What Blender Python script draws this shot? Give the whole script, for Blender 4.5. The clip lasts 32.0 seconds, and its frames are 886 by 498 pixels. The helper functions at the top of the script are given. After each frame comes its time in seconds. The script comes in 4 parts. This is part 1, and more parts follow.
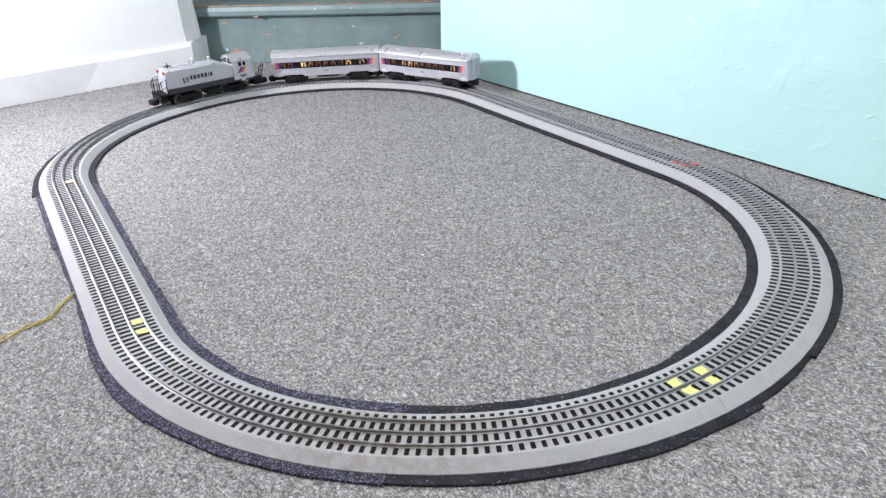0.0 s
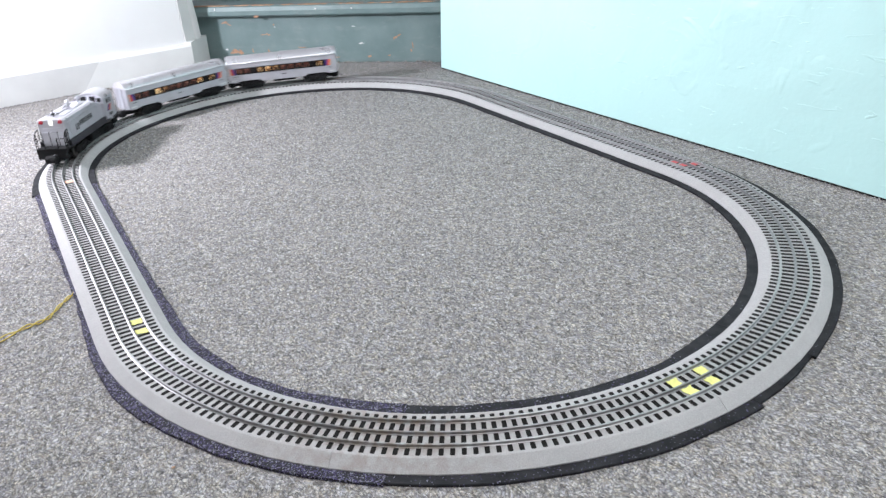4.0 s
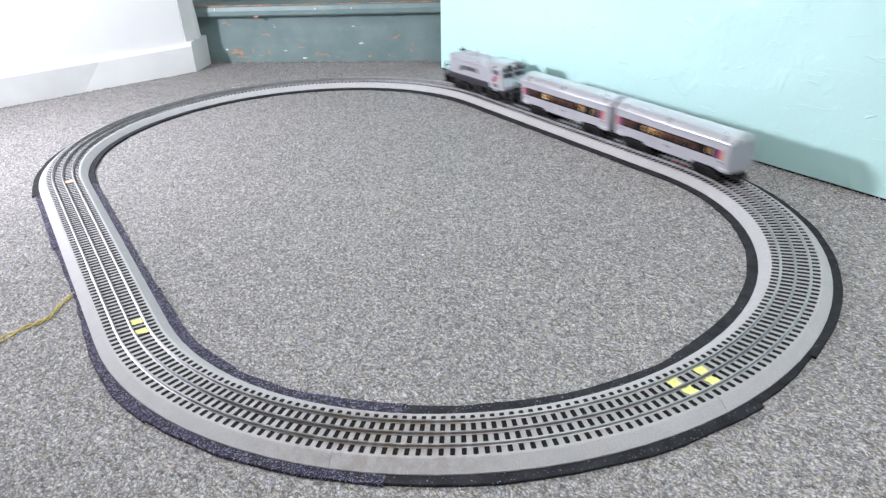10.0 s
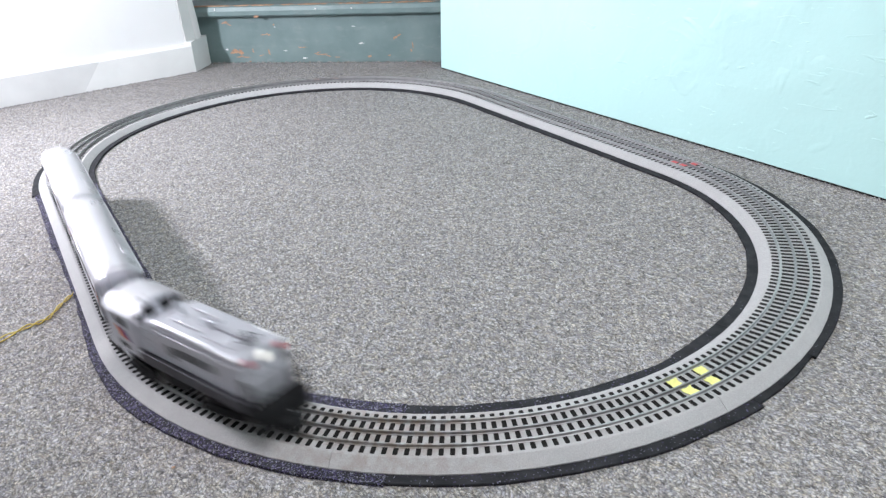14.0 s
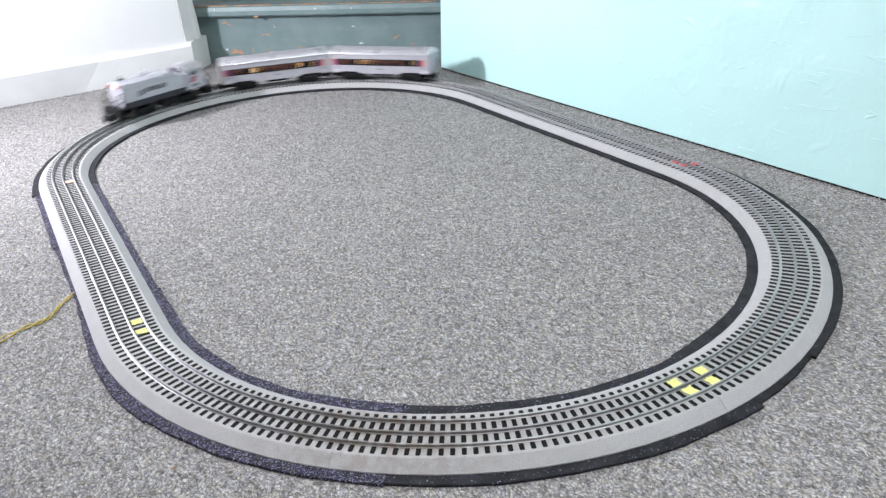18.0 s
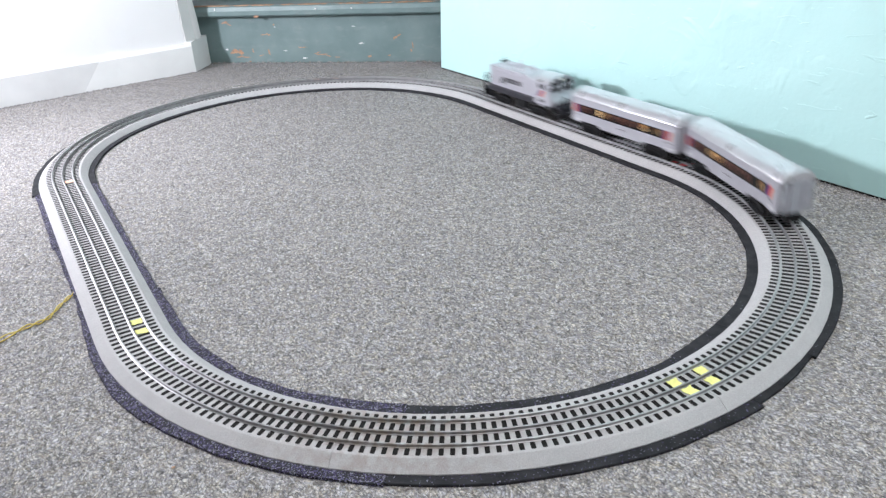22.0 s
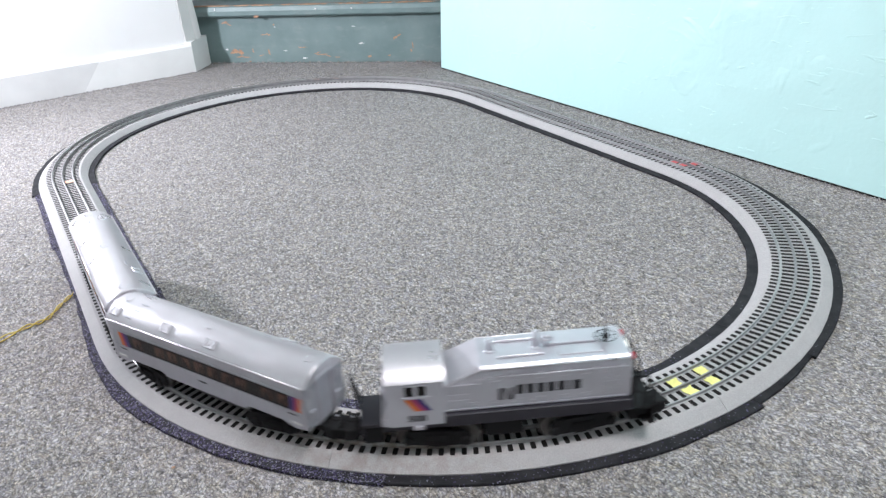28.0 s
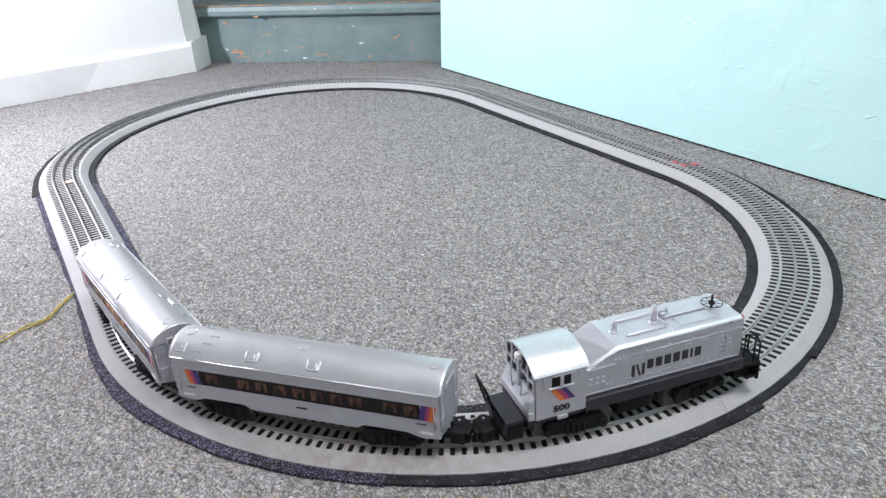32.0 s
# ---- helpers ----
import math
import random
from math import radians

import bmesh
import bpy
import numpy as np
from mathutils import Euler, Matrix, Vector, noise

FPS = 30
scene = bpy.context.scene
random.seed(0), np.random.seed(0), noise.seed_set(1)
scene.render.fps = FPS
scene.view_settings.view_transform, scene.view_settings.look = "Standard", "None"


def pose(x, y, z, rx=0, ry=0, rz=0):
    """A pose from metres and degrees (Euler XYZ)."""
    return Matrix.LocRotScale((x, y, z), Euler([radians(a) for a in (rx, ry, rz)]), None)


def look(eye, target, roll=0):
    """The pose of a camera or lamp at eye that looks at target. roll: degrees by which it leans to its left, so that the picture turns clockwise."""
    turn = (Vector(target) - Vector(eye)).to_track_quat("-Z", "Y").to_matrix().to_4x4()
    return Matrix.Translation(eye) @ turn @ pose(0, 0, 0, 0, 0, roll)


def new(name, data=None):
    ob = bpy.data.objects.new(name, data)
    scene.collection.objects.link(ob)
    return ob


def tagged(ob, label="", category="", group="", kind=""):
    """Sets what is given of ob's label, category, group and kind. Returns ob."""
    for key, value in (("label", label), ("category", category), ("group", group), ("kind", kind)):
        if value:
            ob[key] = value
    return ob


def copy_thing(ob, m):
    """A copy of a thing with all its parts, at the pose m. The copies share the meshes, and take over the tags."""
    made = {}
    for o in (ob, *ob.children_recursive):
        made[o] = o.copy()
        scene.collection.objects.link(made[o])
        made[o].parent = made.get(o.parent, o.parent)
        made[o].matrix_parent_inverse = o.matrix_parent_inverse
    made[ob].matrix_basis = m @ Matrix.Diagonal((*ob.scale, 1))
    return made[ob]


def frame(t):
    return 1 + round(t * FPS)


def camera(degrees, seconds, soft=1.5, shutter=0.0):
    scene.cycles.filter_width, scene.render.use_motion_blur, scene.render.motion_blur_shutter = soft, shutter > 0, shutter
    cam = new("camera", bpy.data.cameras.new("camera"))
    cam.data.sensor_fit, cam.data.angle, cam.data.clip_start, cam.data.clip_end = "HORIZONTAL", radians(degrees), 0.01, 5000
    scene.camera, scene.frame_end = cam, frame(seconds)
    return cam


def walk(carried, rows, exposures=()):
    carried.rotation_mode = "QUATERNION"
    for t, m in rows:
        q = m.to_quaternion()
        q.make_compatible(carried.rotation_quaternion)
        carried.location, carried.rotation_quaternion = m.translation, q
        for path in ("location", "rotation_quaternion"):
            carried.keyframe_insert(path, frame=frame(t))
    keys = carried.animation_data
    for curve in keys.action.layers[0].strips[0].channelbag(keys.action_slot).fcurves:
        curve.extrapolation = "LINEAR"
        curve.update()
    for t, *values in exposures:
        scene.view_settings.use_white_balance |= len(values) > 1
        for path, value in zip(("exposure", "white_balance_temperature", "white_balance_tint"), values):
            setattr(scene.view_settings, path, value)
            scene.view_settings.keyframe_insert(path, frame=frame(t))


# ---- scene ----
# ---- camera ----
cam = camera(59.086, 32.0, 1.4, 0.9)
EYE = pose(-0.5249, -1.2014, 0.4867, 64.2105, 3.1337, -30.8277)
walk(cam, [(0.0, EYE), (32.0, EYE)], [(0.0, 0.15), (32.0, 0.15)])

# ---- world and light ----
world = bpy.data.worlds.new("world")
world.use_nodes = True
world.node_tree.nodes["Background"].inputs[0].default_value = (0.8, 0.88, 1.0, 1)
world.node_tree.nodes["Background"].inputs[1].default_value = 0.05
scene.world = world


def area_lamp(name, m, sx, sy, watts, colour, spread=180):
    d = bpy.data.lights.new(name, "AREA")
    d.shape, d.size, d.size_y, d.energy, d.color = "RECTANGLE", sx, sy, watts, colour
    d.spread = radians(spread)
    ob = new(name, d)
    ob.matrix_world = m
    return ob


# ceiling tubes over the middle of the room, and a bright lamp low by the white wall
area_lamp("ceiling_tube_light", look((0.18, -1.25, 2.36), (0.18, -1.25, 0)), 1.3, 0.35, 42, (1.0, 0.930, 0.965))
area_lamp("side_lamp_light", look((-1.00, 0.745, 0.60), (1.2, -0.4, 0.62)), 0.12, 0.12, 29.0, (0.905, 0.905, 1.0))


# ---- materials ----
def shader(name, rough=0.5, metal=0.0, **more):
    m = bpy.data.materials.new(name)
    m.use_nodes = True
    b = m.node_tree.nodes["Principled BSDF"]
    b.inputs["Roughness"].default_value, b.inputs["Metallic"].default_value = rough, metal
    for k, v in more.items():
        b.inputs[k.replace("_", " ")].default_value = v
    return m, m.node_tree, b


def coords(nt, scale=(1, 1, 1), rot=(0, 0, 0)):
    c, mp = nt.nodes.new("ShaderNodeTexCoord"), nt.nodes.new("ShaderNodeMapping")
    mp.inputs["Scale"].default_value, mp.inputs["Rotation"].default_value = scale, rot
    nt.links.new(c.outputs["Object"], mp.inputs["Vector"])
    return mp.outputs[0]


def grain(nt, vec, scale, detail=3.0, rough=0.55, dist=0.0):
    n = nt.nodes.new("ShaderNodeTexNoise")
    n.inputs["Scale"].default_value, n.inputs["Detail"].default_value = scale, detail
    n.inputs["Roughness"].default_value, n.inputs["Distortion"].default_value = rough, dist
    nt.links.new(vec, n.inputs["Vector"])
    return n.outputs["Fac"]


def ramp(nt, fac, stops):
    r = nt.nodes.new("ShaderNodeValToRGB")
    el = r.color_ramp.elements
    while len(el) < len(stops):
        el.new(0.5)
    for e, (pos, col) in zip(el, stops):
        e.position = pos
        e.color = (*col, 1) if len(col) == 3 else col
    nt.links.new(fac, r.inputs["Fac"])
    return r.outputs["Color"]


def blend(nt, fac, a, b, mode="MIX"):
    x = nt.nodes.new("ShaderNodeMix")
    x.data_type, x.blend_type = "RGBA", mode
    for sock, val in ((0, fac), (6, a), (7, b)):
        if isinstance(val, (int, float)):
            x.inputs[sock].default_value = val
        elif isinstance(val, tuple):
            x.inputs[sock].default_value = (*val, 1)
        else:
            nt.links.new(val, x.inputs[sock])
    return x.outputs[2]


def relief(nt, b, height, strength, distance):
    n = nt.nodes.new("ShaderNodeBump")
    n.inputs["Strength"].default_value, n.inputs["Distance"].default_value = strength, distance
    nt.links.new(height, n.inputs["Height"])
    nt.links.new(n.outputs[0], b.inputs["Normal"])


def plain(name, colour, rough=0.5, metal=0.0, vary=0.12, scale=60.0, bump=0.15, **more):
    """Painted or moulded surface with faint mottling and fine relief."""
    m, nt, b = shader(name, rough, metal, **more)
    v = coords(nt)
    f = grain(nt, v, scale, 4)
    lo, hi = tuple(c * (1 - vary) for c in colour), tuple(min(1, c * (1 + vary)) for c in colour)
    nt.links.new(ramp(nt, f, [(0.3, lo), (0.7, hi)]), b.inputs["Base Color"])
    relief(nt, b, grain(nt, v, scale * 12, 2), bump, 0.0004)
    r = ramp(nt, grain(nt, v, scale * 0.6, 3), [(0.3, (max(0.02, rough - 0.07),) * 3), (0.7, (min(1, rough + 0.08),) * 3)])
    nt.links.new(r, b.inputs["Roughness"])
    return m


def cells(nt, vec, scale, what="Distance"):
    v = nt.nodes.new("ShaderNodeTexVoronoi")
    v.inputs["Scale"].default_value = scale
    nt.links.new(vec, v.inputs["Vector"])
    return v.outputs[what]


def warped(nt, vec, scale, amount):
    """Coordinates pushed about by noise."""
    n = nt.nodes.new("ShaderNodeTexNoise")
    n.inputs["Scale"].default_value = scale
    nt.links.new(vec, n.inputs["Vector"])
    w = nt.nodes.new("ShaderNodeVectorMath")
    w.operation = "MULTIPLY_ADD"
    w.inputs[1].default_value = (amount,) * 3
    nt.links.new(n.outputs["Color"], w.inputs[0])
    nt.links.new(vec, w.inputs[2])
    return w.outputs[0]


def yarn(nt, vec, scale, thin, rot):
    """Short strands: long cells, each with a tone of its own and a dark gap round it. Returns tone, hue and closeness to the strand's middle."""
    mp = nt.nodes.new("ShaderNodeMapping")
    mp.inputs["Scale"].default_value, mp.inputs["Rotation"].default_value = (1.0, thin, 1.0), (0, 0, rot)
    nt.links.new(vec, mp.inputs["Vector"])
    tone = nt.nodes.new("ShaderNodeSeparateColor")
    nt.links.new(cells(nt, mp.outputs[0], scale, "Color"), tone.inputs[0])
    return tone.outputs[0], tone.outputs[1], cells(nt, mp.outputs[0], scale)


def carpet_material():
    """Low loop pile of short curled strands, each of its own grey, some warmer and some cooler."""
    m, nt, b = shader("carpet_pile", 0.95)
    b.inputs["Specular IOR Level"].default_value = 0.08
    v = coords(nt)
    w = warped(nt, warped(nt, v, 40, 0.016), 300, 0.0030)
    one, two, coarse = yarn(nt, w, 600, 0.55, 0.35), yarn(nt, w, 560, 0.55, 2.0), yarn(nt, w, 330, 0.7, 1.1)
    patch = ramp(nt, grain(nt, v, 190, 1, 0.4), [(0.49, (0, 0, 0)), (0.51, (1, 1, 1))])
    tone, hue, gap = (blend(nt, patch, p, q) for p, q in zip(one, two))
    mixed = blend(nt, 0.42, tone, coarse[0])
    col = ramp(nt, mixed, [(0.08, (0.175, 0.169, 0.168)), (0.36, (0.312, 0.301, 0.297)), (0.62, (0.460, 0.445, 0.436)), (0.92, (0.690, 0.669, 0.652))])
    tint = ramp(nt, hue, [(0.0, (0.95, 0.98, 1.05)), (0.4, (1.0, 1.0, 1.01)), (0.7, (1.01, 1.0, 0.97)), (1.0, (1.05, 1.0, 0.90))])
    col = blend(nt, 1.0, col, tint, "MULTIPLY")
    # shade down between the strands, painted into the colour at both sizes
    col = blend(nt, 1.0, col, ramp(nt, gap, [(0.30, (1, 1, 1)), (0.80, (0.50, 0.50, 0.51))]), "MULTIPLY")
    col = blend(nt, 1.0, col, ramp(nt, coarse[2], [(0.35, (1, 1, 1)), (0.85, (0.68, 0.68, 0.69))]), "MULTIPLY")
    drift = ramp(nt, grain(nt, v, 95, 2, 0.5), [(0.32, (0.98, 0.985, 1.04)), (0.50, (1.0, 1.0, 1.0)), (0.68, (1.03, 1.0, 0.94))])
    col = blend(nt, 1.0, col, drift, "MULTIPLY")
    broad = grain(nt, v, 3.5, 3)
    col = blend(nt, 1.0, col, ramp(nt, broad, [(0.3, (0.93, 0.93, 0.93)), (0.7, (1.0, 0.99, 0.98))]), "MULTIPLY")
    nt.links.new(col, b.inputs["Base Color"])
    high = blend(nt, 0.4, ramp(nt, gap, [(0.0, (1, 1, 1)), (0.9, (0, 0, 0))]), ramp(nt, coarse[2], [(0.0, (1, 1, 1)), (0.9, (0, 0, 0))]))
    relief(nt, b, high, 0.55, 0.0022)
    return m


def wall_paint(name, colour, lump=0.5, gloss=0.5):
    """Painted plaster with soft waves, fine roller grain and a few sharp trowel nicks."""
    m, nt, b = shader(name, gloss)
    v = coords(nt)
    f = grain(nt, v, 4, 4)
    nt.links.new(ramp(nt, f, [(0.3, tuple(c * 0.95 for c in colour)), (0.7, colour)]), b.inputs["Base Color"])
    wave = blend(nt, 0.10, grain(nt, v, 7, 2, 0.45, 0.6), grain(nt, v, 120, 3))
    nick = ramp(nt, grain(nt, coords(nt, (1, 0.55, 2.4), (0.35, 0, 0)), 36, 2, 0.45, 1.0), [(0.685, (0, 0, 0)), (0.705, (1, 1, 1))])
    dab = ramp(nt, grain(nt, v, 13, 2, 0.5, 0.8), [(0.60, (0, 0, 0)), (0.70, (1, 1, 1))])
    high = blend(nt, 0.13, blend(nt, 0.14, wave, dab), nick)
    relief(nt, b, high, lump, 0.010)
    return m


def stair_paint():
    """Blue-grey gloss paint, chipped through to bare orange wood."""
    m, nt, b = shader("stair_paint", 0.45)
    v = coords(nt)
    base = ramp(nt, grain(nt, v, 14, 4), [(0.3, (0.132, 0.196, 0.198)), (0.7, (0.182, 0.248, 0.247))])
    smear = grain(nt, coords(nt, (1, 1, 2.5)), 22, 5, 0.6)
    base = blend(nt, ramp(nt, smear, [(0.55, (0, 0, 0)), (0.75, (0.35, 0.35, 0.35))]), base, (0.30, 0.33, 0.32))
    chip = grain(nt, coords(nt, (1, 1, 2.2)), 20, 6, 0.66, 0.4)
    mask = ramp(nt, chip, [(0.70, (0, 0, 0)), (0.72, (1, 1, 1))])
    nt.links.new(blend(nt, mask, base, (0.42, 0.19, 0.09)), b.inputs["Base Color"])
    relief(nt, b, blend(nt, 0.5, chip, grain(nt, v, 120, 3)), 0.3, 0.002)
    return m


def worn_edge():
    m, nt, b = shader("worn_wood_edge", 0.6)
    f = grain(nt, coords(nt, (1, 1, 3)), 30, 5)
    nt.links.new(ramp(nt, f, [(0.44, (0.13, 0.18, 0.18)), (0.52, (0.30, 0.18, 0.11)), (0.70, (0.42, 0.28, 0.19))]), b.inputs["Base Color"])
    relief(nt, b, f, 0.4, 0.002)
    return m


def foam_material(name, glint):
    m, nt, b = shader(name, 0.8)
    b.inputs["Specular IOR Level"].default_value = 0.12
    v = coords(nt)
    f = grain(nt, v, 60, 4)
    col = ramp(nt, f, [(0.3, (0.017, 0.017, 0.0195)), (0.7, (0.036, 0.037, 0.041))])
    vor = nt.nodes.new("ShaderNodeTexVoronoi")
    vor.inputs["Scale"].default_value = 820
    nt.links.new(v, vor.inputs["Vector"])
    pick = nt.nodes.new("ShaderNodeSeparateColor")
    nt.links.new(vor.outputs["Color"], pick.inputs[0])
    mask = ramp(nt, pick.outputs[0], [(1 - glint, (0, 0, 0)), (1 - glint + 0.02, (1, 1, 1))])
    tint = ramp(nt, pick.outputs[1], [(0.0, (0.05, 0.042, 0.09)), (0.5, (0.080, 0.068, 0.145)), (0.76, (0.23, 0.23, 0.27)), (1.0, (0.14, 0.125, 0.21))])
    nt.links.new(blend(nt, mask, col, tint), b.inputs["Base Color"])
    relief(nt, b, grain(nt, v, 500, 2), 0.4, 0.001)
    return m


def grime(nt):
    """How rusty the track is: strongest on the near bend, fading out along it in blotches."""
    g, d = nt.nodes.new("ShaderNodeNewGeometry"), nt.nodes.new("ShaderNodeVectorMath")
    d.operation = "DISTANCE"
    d.inputs[1].default_value = (-0.285, -0.645, 0.015)
    nt.links.new(g.outputs["Position"], d.inputs[0])
    near = ramp(nt, d.outputs["Value"], [(0.03, (1, 1, 1)), (0.16, (0, 0, 0))])
    spots = ramp(nt, grain(nt, g.outputs["Position"], 90, 3, 0.6), [(0.40, (0, 0, 0)), (0.60, (1, 1, 1))])
    return blend(nt, 1.0, near, spots, "MULTIPLY")


def roadbed_material():
    """Moulded grey plastic with a fine stony grain and faint scuffs."""
    m, nt, b = shader("grey_moulded_roadbed", 0.8)
    b.inputs["Specular IOR Level"].default_value = 0.22
    v = coords(nt)
    stone = grain(nt, v, 900, 3, 0.7)
    col = ramp(nt, stone, [(0.3, (0.355, 0.348, 0.352)), (0.5, (0.420, 0.412, 0.416)), (0.72, (0.50, 0.490, 0.492))])
    scuff = ramp(nt, grain(nt, v, 35, 5, 0.65, 0.5), [(0.3, (0.93, 0.93, 0.93)), (0.55, (1, 1, 1)), (0.72, (1.05, 1.04, 1.03))])
    col = blend(nt, 1.0, col, scuff, "MULTIPLY")
    rust = blend(nt, 1.0, grime(nt), (0.35, 0.35, 0.35), "MULTIPLY")
    nt.links.new(blend(nt, rust, col, (0.21, 0.13, 0.075)), b.inputs["Base Color"])
    relief(nt, b, stone, 0.5, 0.0006)
    return m


def rail_material(name, colour, metal):
    """Dull rolled metal, rusty where the track is grimy."""
    m, nt, b = shader(name, 0.5, metal)
    b.inputs["Specular IOR Level"].default_value = 0.3
    f = grain(nt, coords(nt), 80, 4)
    col = ramp(nt, f, [(0.3, tuple(c * 0.8 for c in colour)), (0.7, tuple(c * 1.2 for c in colour))])
    nt.links.new(blend(nt, grime(nt), col, (0.30, 0.265, 0.23)), b.inputs["Base Color"])
    nt.links.new(ramp(nt, f, [(0.3, (0.36, 0.36, 0.36)), (0.7, (0.54, 0.54, 0.54))]), b.inputs["Roughness"])
    return m


CARPET = carpet_material()
TURQUOISE = wall_paint("turquoise_wall_paint", (0.58, 0.865, 0.84), 0.62, 0.36)
WHITE_WALL = wall_paint("white_wall_paint", (0.82, 0.82, 0.825), 0.3)
CEIL = wall_paint("ceiling_paint", (0.75, 0.75, 0.74), 0.2)
TRIM = plain("white_trim_paint", (0.78, 0.78, 0.775), 0.4, vary=0.05, scale=9)
TRIM_GREY = plain("grey_trim_paint", (0.66, 0.66, 0.66), 0.5, vary=0.06, scale=12)
STAIR = stair_paint()
EDGE = worn_edge()
BARE = plain("bare_orange_wood", (0.43, 0.245, 0.155), 0.7, vary=0.3, scale=120, bump=0.5)
FOAM = foam_material("black_foam", 0.012)
FOAM_GLITTER = foam_material("black_glitter_foam", 0.42)
FOAM_SPARSE = foam_material("black_sparse_glitter_foam", 0.06)
ROADBED = roadbed_material()
TIE = plain("dark_brown_tie", (0.013, 0.012, 0.0118), 0.75, vary=0.3, Specular_IOR_Level=0.15)
RAIL = rail_material("nickel_rail", (0.43, 0.428, 0.432), 0.75)
RAIL_MID = rail_material("blackened_rail", (0.32, 0.318, 0.326), 0.75)
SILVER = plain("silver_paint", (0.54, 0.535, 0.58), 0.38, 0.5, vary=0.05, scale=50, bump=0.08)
# glossier silver for roofs and rails, lightened to carry the ceiling light's reflection
SILVER_ROOF = plain("silver_with_roof_light", (0.63, 0.617, 0.65), 0.32, 0.64, vary=0.015, scale=40, bump=0.03)
# the same silver, darkened so its colour carries the shade of ends and seams
SILVER_DARK = plain("silver_with_end_shade", (0.48, 0.49, 0.54), 0.40, 0.4, vary=0.06)
SILL = plain("dark_grey_sill_paint", (0.022, 0.021, 0.029), 0.42, vary=0.1)
BLACK = plain("black_plastic", (0.008, 0.008, 0.009), 0.7, vary=0.2, Specular_IOR_Level=0.25)
STEEL = plain("wheel_steel", (0.13, 0.125, 0.12), 0.42, 0.85, vary=0.2)
INK = plain("black_print", (0.025, 0.025, 0.03), 0.5, vary=0.1)
ORANGE = plain("orange_print", (0.70, 0.17, 0.03), 0.45, vary=0.06)
MAGENTA = plain("magenta_print", (0.40, 0.045, 0.14), 0.45, vary=0.06)
PURPLE = plain("purple_blue_print", (0.055, 0.035, 0.17), 0.45, vary=0.06)
GLASS_DARK = plain("dark_tinted_window", (0.006, 0.0055, 0.006), 0.2, vary=0.2, Specular_IOR_Level=0.3)
RED = plain("red_lens", (0.42, 0.03, 0.05), 0.3, vary=0.1)
CLEAR = plain("clear_lens", (0.85, 0.85, 0.82), 0.15, vary=0.02)
HEADLIGHT = plain("lit_headlight", (0.85, 0.85, 0.82), 0.2, vary=0.02, Emission_Color=(1.0, 0.97, 0.9, 1), Emission_Strength=0.8)
YELLOW = plain("yellow_tape", (0.82, 0.80, 0.27), 0.5, vary=0.08, scale=150)
RED_TAPE = plain("red_tape", (0.55, 0.09, 0.10), 0.5, vary=0.1, scale=150)
ORANGE_TAPE = plain("orange_tape", (0.74, 0.42, 0.30), 0.5, vary=0.1, scale=150)
WIRE = plain("yellow_wire_insulation", (0.50, 0.37, 0.05), 0.45, vary=0.1)


def lit_pane(name, power, dark, deep=(0.10, 0.035, 0.014), mid=(0.62, 0.27, 0.09), high=(1.0, 0.70, 0.36), print_tone=0.09):
    """A printed window strip, warm where the lamp inside shines through."""
    m, nt, b = shader(name, 0.25)
    v = coords(nt)
    f = grain(nt, coords(nt, (1.0, 1.0, 0.30)), 250, 2, 0.5)
    col = ramp(nt, f, [(dark - 0.10, deep), (dark, mid), (dark + 0.14, high)])
    nt.links.new(col, b.inputs["Emission Color"])
    nt.links.new(blend(nt, 1.0, col, (print_tone, print_tone, print_tone * 1.1), "MULTIPLY"), b.inputs["Base Color"])
    b.inputs["Emission Strength"].default_value = power
    return m


PANE_BRIGHT = lit_pane("lit_window_bright", 0.9, 0.40)
PANE_WARM = lit_pane("lit_window_warm", 0.36, 0.47)
PANE_RED = lit_pane("lit_window_reddish", 0.20, 0.50, (0.20, 0.055, 0.042), (0.40, 0.13, 0.09), (0.62, 0.28, 0.18))
PANE_RUST = lit_pane("lit_window_rust", 0.13, 0.47, (0.16, 0.045, 0.022), (0.48, 0.15, 0.065), (0.80, 0.34, 0.14))
PANE_AMBER = lit_pane("lit_window_amber", 0.42, 0.47, (0.18, 0.050, 0.020), (0.58, 0.20, 0.060), (0.95, 0.46, 0.16))
PANE_DIM = lit_pane("lit_window_dim", 0.055, 0.52, (0.16, 0.050, 0.030), (0.46, 0.16, 0.085), (0.75, 0.36, 0.20), print_tone=0.04)


# ---- building helpers ----
def part(name, bm, material, parent=None, label="", smooth=False):
    """Links a bmesh as one mesh object under a thing or a part."""
    me = bpy.data.meshes.new(name)
    bm.normal_update()
    bm.to_mesh(me)
    bm.free()
    me.materials.append(material)
    if smooth:
        for f in me.polygons:
            f.use_smooth = True
    ob = new(name, me)
    if parent is not None:
        ob.parent = parent
    return tagged(ob, label)


def share(name, mesh, parent, m):
    ob = new(name, mesh)
    ob.parent = parent
    ob.matrix_basis = m
    return ob


def empty(name):
    ob = new(name)
    ob.empty_display_size = 0.02
    return ob


